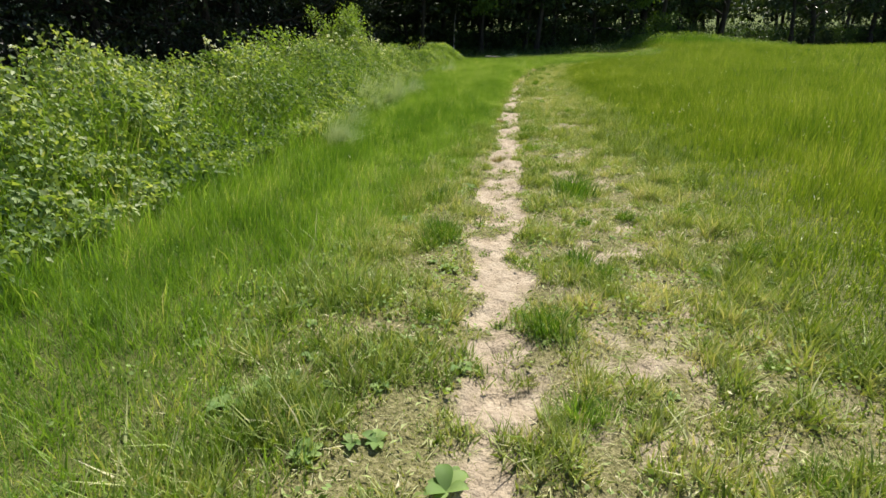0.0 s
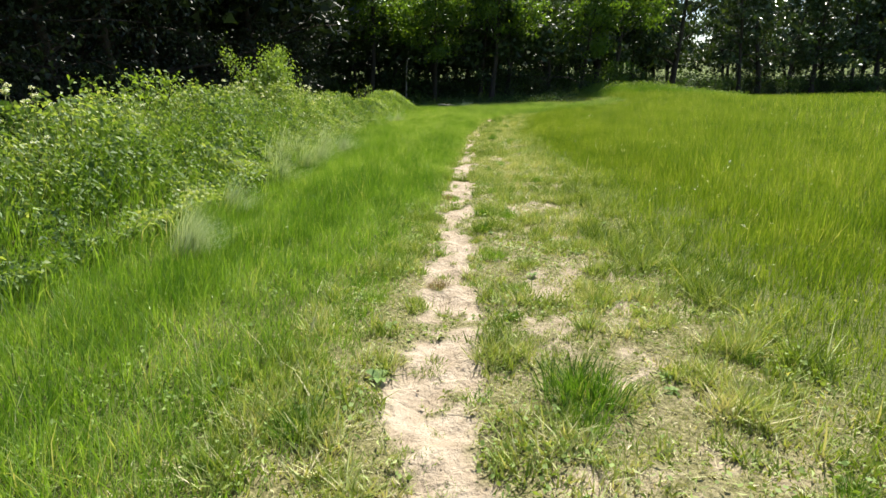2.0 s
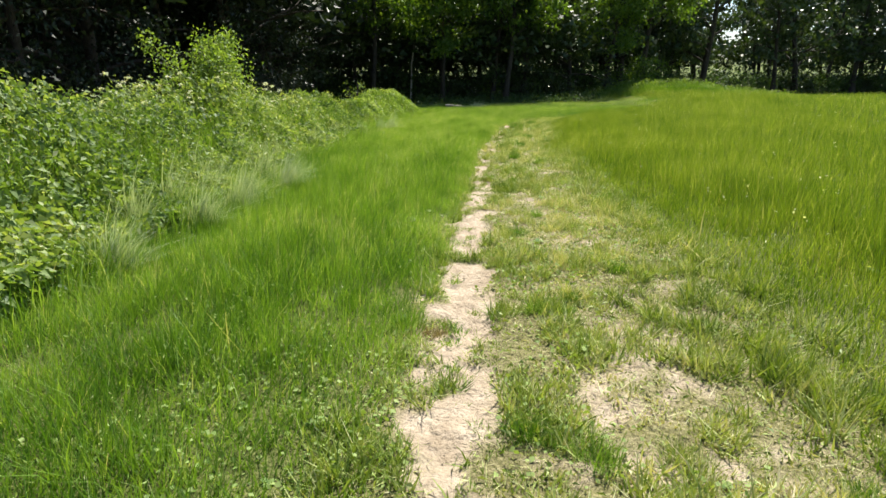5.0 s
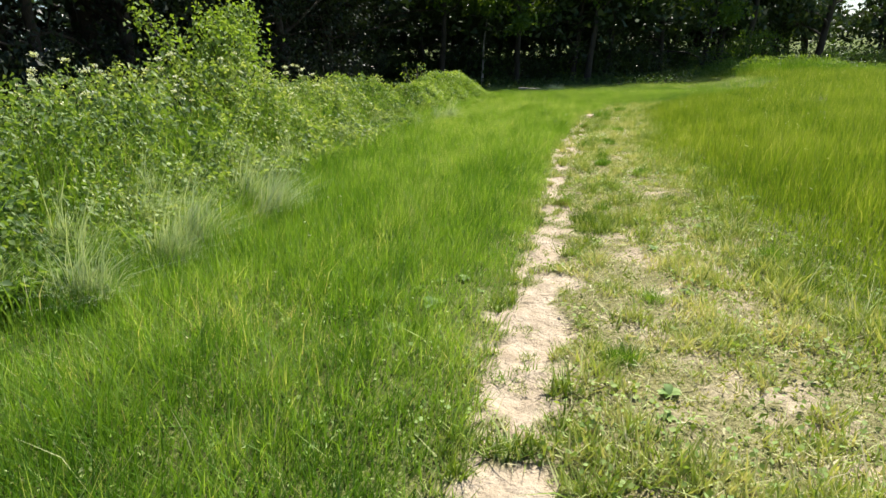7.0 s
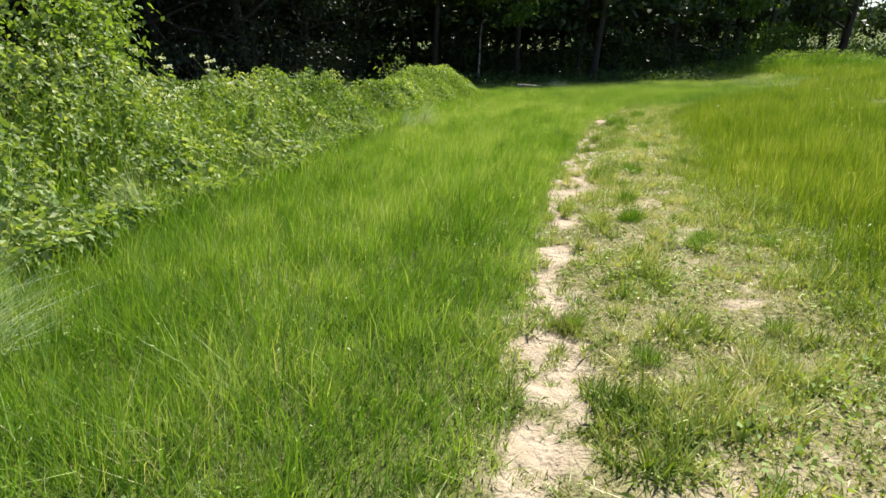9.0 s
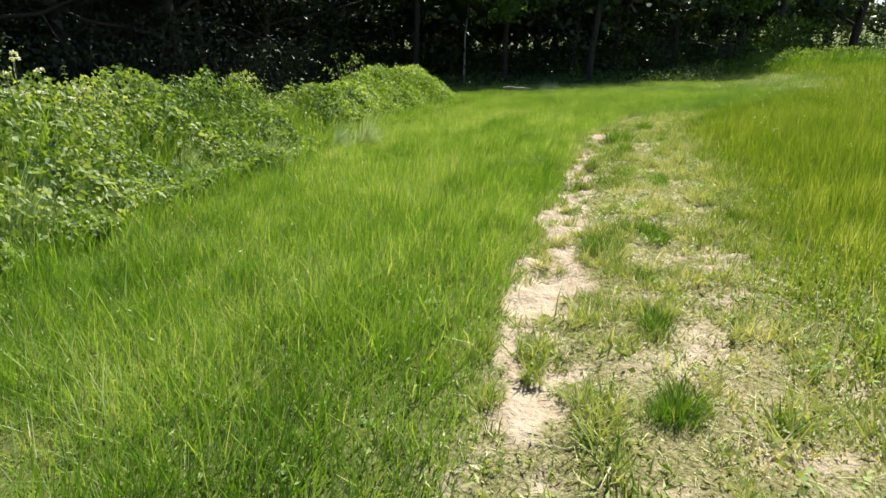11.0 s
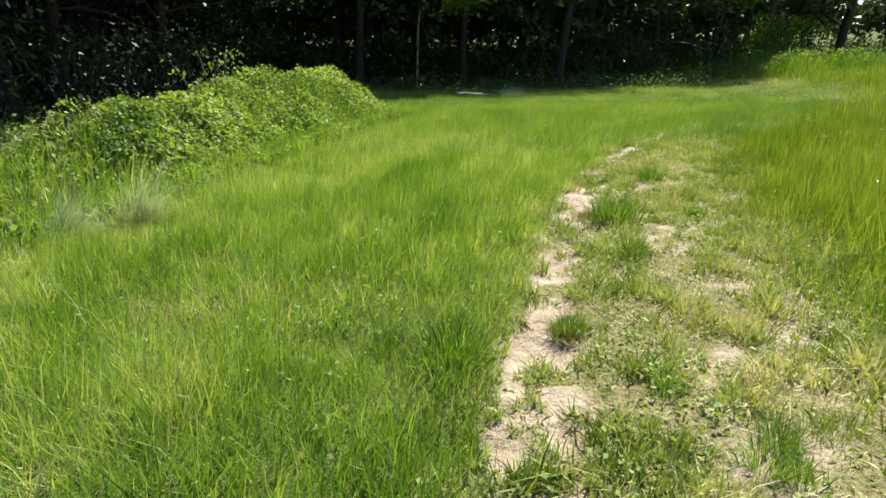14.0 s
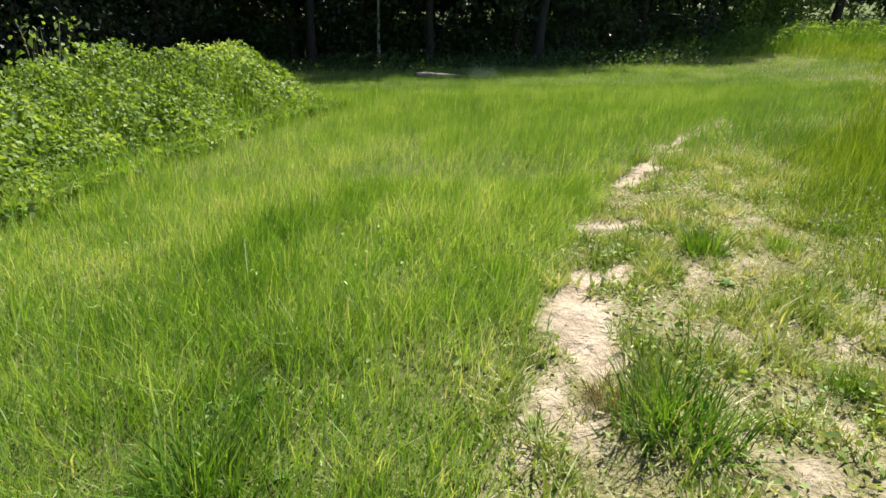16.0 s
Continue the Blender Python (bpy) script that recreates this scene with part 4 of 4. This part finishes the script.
spots = [(float(path_x(y)) + rng.uniform(0.35, 1.7), y) for y in rng.uniform(4.2, 29, 60)]
spots += [(float(path_x(y)) - rng.uniform(0.3, 1.0), y) for y in rng.uniform(4.2, 29, 22)]
stand(dark, [p for p in DARK_AT if p[1] < 19], "tussocks along the path", 0.55, 0.95)
stand([copy_thing(ob, pose(0, 0, 0)) for ob in dark], [p for p in DARK_AT if p[1] >= 19], "tussocks along the path", 0.55, 0.9)
stand([copy_thing(ob, pose(0, 0, 0)) for ob in (dark[0], dark[1])], [(2.3, 22.05), (4.42, 26.87), (5.08, 28.35), (3.15, 24.64), (0.75, 7.8), (1.95, 8.05), (1.67, 6.25), (0.71, 6.78), (4.3, 26.0), (3.0, 26.6)], "large tussocks along the path", 1.0, 1.35)
stand([copy_thing(ob, pose(0, 0, 0)) for ob in dark], spots, "tussocks along the path", 0.4, 0.8)
small = [build_tuft("grass_tuft", "small tuft of grass growing in the dirt path", 0.13, 0.065, 80, M_SHORT, 1.0, None, 0.004),
         build_tuft("grass_tuft", "small tuft of grass growing in the dirt path", 0.15, 0.05, 90, M_SHORT, 1.05, None, 0.004),
         build_tuft("grass_tuft", "small tuft of grass growing in the dirt path", 0.10, 0.07, 70, M_VERGE, 0.95, None, 0.004)]
spots = [(float(path_x(y)) + rng.choice([-1, 1]) * rng.uniform(0.02, 0.27), y) for y in rng.uniform(3.8, 29, 210)]
stand(small, spots, "small tufts in the dirt path", 0.6, 1.35)
brown = [build_tuft("dead_grass_tuft", "dead brown tussock on the dirt path", 0.22, 0.14, 300, M_BROWN, 0.9)]
stand(brown, [(3.75, 25.0), (4.25, 27.0), (3.3, 21.95), (2.55, 18.3), (1.62, 12.9), (1.35, 9.6)], "dead tussocks along the path", 0.6, 1.0)
stand(pale, PALE_AT + [(-0.62, 16.3), (-1.05, 17.0), (-0.83, 18.1), (-1.4, 17.9), (-0.75, 15.6), (-1.5, 18.6), (-0.9, 10.6)], "pale tussocks below the bank", 0.85, 1.3)


def build_weed(count, size):
    """A low rosette of broad leaves, each a curved blade of its own."""
    root = tagged(new("broadleaf_weed"), "low rosette of broad pale green leaves", "weed")
    for k in range(count):
        ang, s = k * 2.4 + rng.normal(0, 0.3), size * rng.uniform(0.7, 1.15)
        along = np.linspace(0, 1, 6)
        wide = s * 0.33 * np.sin(np.pi * np.clip(along * 0.92 + 0.06, 0, 1)) ** 0.8
        mid = np.stack([along * s, 0 * along, 0.35 * s * np.sin(along * 2.2) * rng.uniform(0.5, 1.1)], 1)
        lft, rgt = mid + np.stack([0 * wide, wide, wide * 0.35], 1), mid - np.stack([0 * wide, wide, -wide * 0.35], 1)
        v = np.concatenate([mid, lft, rgt])
        c, sn = math.cos(ang), math.sin(ang)
        v = v @ np.array([[c, sn, 0], [-sn, c, 0], [0, 0, 1]]) + [0, 0, 0.012]
        i = np.arange(5)[:, None]
        f = np.concatenate([i + [0, 1, 7, 6], i + [0, 12, 13, 1]], 0)
        part("leaf", smooth(mesh_of("leaf", v, f, M_BROAD, np.full(len(v), rng.uniform(0.1, 0.9)))), root)
    return root


weeds = [build_weed(7, 0.09), build_weed(9, 0.07), build_weed(6, 0.12)]
spots = []
while len(spots) < 170:
    y = rng.uniform(3.8, 30)
    x = float(path_x(y)) + (rng.uniform(-1.5, -0.3) if len(spots) % 4 else rng.uniform(0.3, 1.6))
    spots.append((x, y))
stand(weeds, [p for p in spots if p[1] > 9 or p[0] > path_x(p[1])], "weeds in the trodden grass", 0.3, 0.55)
stand([copy_thing(ob, pose(0, 0, 0)) for ob in weeds], [p for p in spots if p[1] <= 9 and p[0] <= path_x(p[1])], "weeds in the trodden grass", 0.35, 0.75)
stand([copy_thing(ob, pose(0, 0, 0)) for ob in weeds], [(rng.normal(0.25, 0.3), rng.normal(4.65, 0.25)) for _ in range(20)] + [(rng.normal(1.2, 0.25), rng.normal(15.8, 0.25)) for _ in range(9)] + [(rng.normal(0.94, 0.12), rng.normal(16.05, 0.12)) for _ in range(4)] + [(2.98, 26.98), (3.05, 27.05), (2.9, 26.9)], "clusters of broad-leaved weeds", 0.45, 0.8)
docks = [build_weed(12, 0.13), build_weed(10, 0.11)]
stand(docks, [(4.9, 13.7), (5.6, 18.7), (4.4, 18.2), (6.9, 29.5), (7.6, 28.6), (9.3, 27.5), (6.1, 22.5)], "docks in the meadow", 0.65, 0.95)

# clover and plantain leaves low in the trodden grass
n = 85000
y = rng.uniform(3.2, 30, n)
x = path_x(y) + rng.uniform(-1.7, 1.9, n)
ok = (rng.uniform(0, 1, n) < 1.2 * ramp(fbm(x * 2.2, y * 2.2, 161), 0.46, 0.62) * (1 - 0.85 * ramp(y, 10, 17) * (x < path_x(y)))) & (bare(x, y) < 0.4)
x, y = x[ok], y[ok]
n = len(x)
spot = np.stack([x, y, height(x, y) + rng.uniform(0.01, 0.07, n)], 1)
out = rng.normal(0, 1, (n, 3)) * [1, 1, 0.35]
v, f, t = leaves(spot, rng.uniform(0.012, 0.032, n), out, np.clip(0.85 + 0.6 * (fbm(x * 3, y * 3, 163) - 0.5) + rng.normal(0, 0.12, n), 0, 1), 0.1, 0.85)
tagged(new("clover_leaves", mesh_of("clover_leaves", v, f, M_BROAD, t)), "small clover leaves low in the trodden grass", "clover", kind="stuff")

# dead blades and leaf bits lying over the trodden strip
n = 46000
y = rng.uniform(3.2, 31, n)
x = path_x(y) + rng.uniform(-1.3, 1.9, n)
ok = (x > path_x(y) - worn_left(y)) & (bare(x, y) < 0.75)
x, y = x[ok], y[ok]
n = len(x)
out = rng.normal(0, 1, (n, 3)) * [1, 1, 0.35]
tone = 0.50 + 0.9 * (clumps(x, y, 0.15, 165) - 0.5) + rng.normal(0, 0.24, n)
v, f, t = leaves(np.stack([x, y, height(x, y) + rng.uniform(0.004, 0.045, n)], 1), rng.uniform(0.02, 0.055, n), out, tone, 0.15, 0.28, True)
tagged(new("grass_litter", mesh_of("grass_litter", v, f, M_SHORT, t)), "dry blades and leaf bits on trodden ground", "grass", kind="stuff")

# pale flower heads scattered through the meadow
n = 380
y = rng.uniform(6, 45, n)
x = path_x(y) + 2.2 + 14 * rng.uniform(0, 1, n) ** 1.5
spot = np.stack([x, y, height(x, y) + rng.uniform(0.28, 0.52, n)], 1)
v, f, t = leaves(np.repeat(spot, 3, 0) + rng.normal(0, 0.012, (3 * n, 3)), rng.uniform(0.010, 0.022, 3 * n), rng.normal(0, 1, (3 * n, 3)), rng.uniform(0, 1, 3 * n), 0.1, 0.9)
tagged(new("meadow_flowers", mesh_of("meadow_flowers", v, f, M_PETAL, t)), "small white flower heads in the meadow grass", "wildflower", kind="stuff")

# loose crumbs of earth and bits of straw on the dirt line
n = 900
y = rng.uniform(3.6, 29, n)
x = path_x(y) + rng.normal(0, 0.16, n)
ok = bare(x, y) > 0.5
x, y = x[ok], y[ok]
n = len(x)
r = 0.003 + 0.007 * rng.uniform(0, 1, n) ** 3
corner = np.array([[1, 0, 0], [0, 1, 0], [-1, 0, 0], [0, -1, 0], [0, 0, 0.8], [0, 0, -0.6]])
v = (np.stack([x, y, height(x, y) + 0.004], 1)[:, None] + (corner[None] + rng.normal(0, 0.25, (n, 6, 3))) * r[:, None, None]).reshape(-1, 3)
k = np.arange(n)[:, None] * 6
tri = [[0, 1, 4], [1, 2, 4], [2, 3, 4], [3, 0, 4], [1, 0, 5], [2, 1, 5], [3, 2, 5], [0, 3, 5]]
clod_mesh = mesh_of("soil_crumbs", v, np.concatenate([k + q for q in tri], 0), M_SOIL)
clod_mesh.attributes.new("bare", "FLOAT", "POINT").data.foreach_set("value", np.ones(len(v), np.float32))
tagged(new("soil_crumbs", clod_mesh), "dry crumbs of earth on the dirt path", "soil", kind="stuff")

# pale log and dry clump at the far edge of the grass
log = bend((0, 0, 0.09), (1, 0.12, 0.03), 1.7, 6, 0.04)
fallen = new("fallen_log", smooth(mesh_of("fallen_log", *tube(log, [0.07, 0.085, 0.08, 0.085, 0.075, 0.07, 0.05], 8), M_LOG)))
tagged(fallen, "pale weathered log lying at the wood edge", "log")
fallen.matrix_basis = pose(2.9, 41.0, float(height(2.9, 41.0)) + 0.03, 0, 0, 4)
stand([build_tuft("dry_grass_clump", "pale dry clump of grass beside the log", 0.9, 0.5, 500, M_STRAW, 0.7)], [(4.75, 40.9)], "", 1.0, 1.05)

# seed heads and leaf tips over the meadow
n = 64000
y = rng.uniform(3.2, 46, n)
x = path_x(np.minimum(y, 34)) + 1.6 + 14 * rng.uniform(0, 1, n) ** 1.3
lift = (0.07 + 0.20 * ramp(off_path(x, np.minimum(y, 34)), 1.5, 4.0)) * (0.45 + 1.0 * clumps(x, y, 0.6, 123)) * rng.uniform(0.7, 1.3, n)
v, f, t = leaves(np.stack([x, y, height(x, y) + lift], 1), rng.uniform(0.015, 0.045, n), rng.normal(0, 0.8, (n, 3)) + [0, 0, 0.5], 0.25 + 0.7 * rng.uniform(0, 1, n), 0.1, 0.33, True)
tagged(new("seed_heads", mesh_of("seed_heads", v, f, M_MEADOW, t)), "pale seed heads over the meadow grass", "grass", kind="stuff")
n = 34000
y = 5 + 35 * rng.uniform(0, 1, n) ** 0.8
x = path_x(np.minimum(y, 34)) - 0.35 - rng.uniform(0, 3.6, n)
ok = x > bank_x(y) - 0.2
x, y = x[ok], y[ok]
n = len(x)
v, f, t = leaves(np.stack([x, y, height(x, y) + rng.uniform(0.07, 0.24, n)], 1), rng.uniform(0.012, 0.032, n), rng.normal(0, 0.6, (n, 3)) + [0, 0, 0.7], 0.55 + 0.42 * rng.uniform(0, 1, n), 0.1, 0.28, True)
tagged(new("seed_heads", mesh_of("seed_heads", v, f, M_VERGE, t)), "silvery seed heads over the lush verge grass", "grass", kind="stuff")

# tall rank growth where the meadow rises to the wood
n = 15000
x = 13.6 + 12 * rng.uniform(0, 1, n) ** 1.3
y = 44.6 + 0.10 * (x - 14) + rng.uniform(0, 6, n)
full = 0.58 * ramp(x + 0.8 * fbm(y * 0.7, y * 0, 173), 13.8, 15.8) * (0.6 + 0.7 * fbm(x * 0.8, y * 0.8, 171)) * (1 - 0.45 * ramp(x, 18, 25)) + 0.25
tone = 0.36 + 0.6 * (clumps(x, y, 0.7, 175) - 0.5) + rng.normal(0, 0.2, n)
sward("rank_growth", [make(x, y, full * rng.uniform(0.6, 1.1, n), rng.uniform(0.012, 0.03, n), rng.uniform(0.1, 0.7, n), tone, 1, 1.5)], M_VERGE, "tall rank nettles and grass at the wood corner")
spot = np.stack([x, y, height(x, y) + full * rng.uniform(0.55, 1.05, n)], 1)[::2]
v, f, t = leaves(spot, rng.uniform(0.07, 0.16, len(spot)), rng.normal(0, 0.8, (len(spot), 3)) + [0, -0.3, 0.3], np.clip(tone[::2] - 0.1, 0, 1), 0.3, 0.5, True)
tagged(new("nettle_leaves", mesh_of("nettle_leaves", v, f, M_MOUND, t)), "bright nettle leaves at the wood corner", "undergrowth", kind="stuff")

# far line of trees beyond the fields
n = 14000
ang = rng.uniform(-1.3, 1.3, n)
dist = 235 + 15 * np.sin(ang * 5) + rng.uniform(0, 14, n)
tops = 3.5 + 5 * fbm(ang * 14, ang * 0, 151)
x, y = dist * np.sin(ang), dist * np.cos(ang)
spot = np.stack([x, y, height(x, y) + tops * rng.uniform(0, 1, n) ** 0.7], 1)
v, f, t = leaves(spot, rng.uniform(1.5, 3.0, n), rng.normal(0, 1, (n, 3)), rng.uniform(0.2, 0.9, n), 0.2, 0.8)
tagged(new("distant_woods", mesh_of("distant_woods", v, f, M_FAR, t)), "line of distant woods, haze put into its blue-green leaves", "woods", kind="stuff")
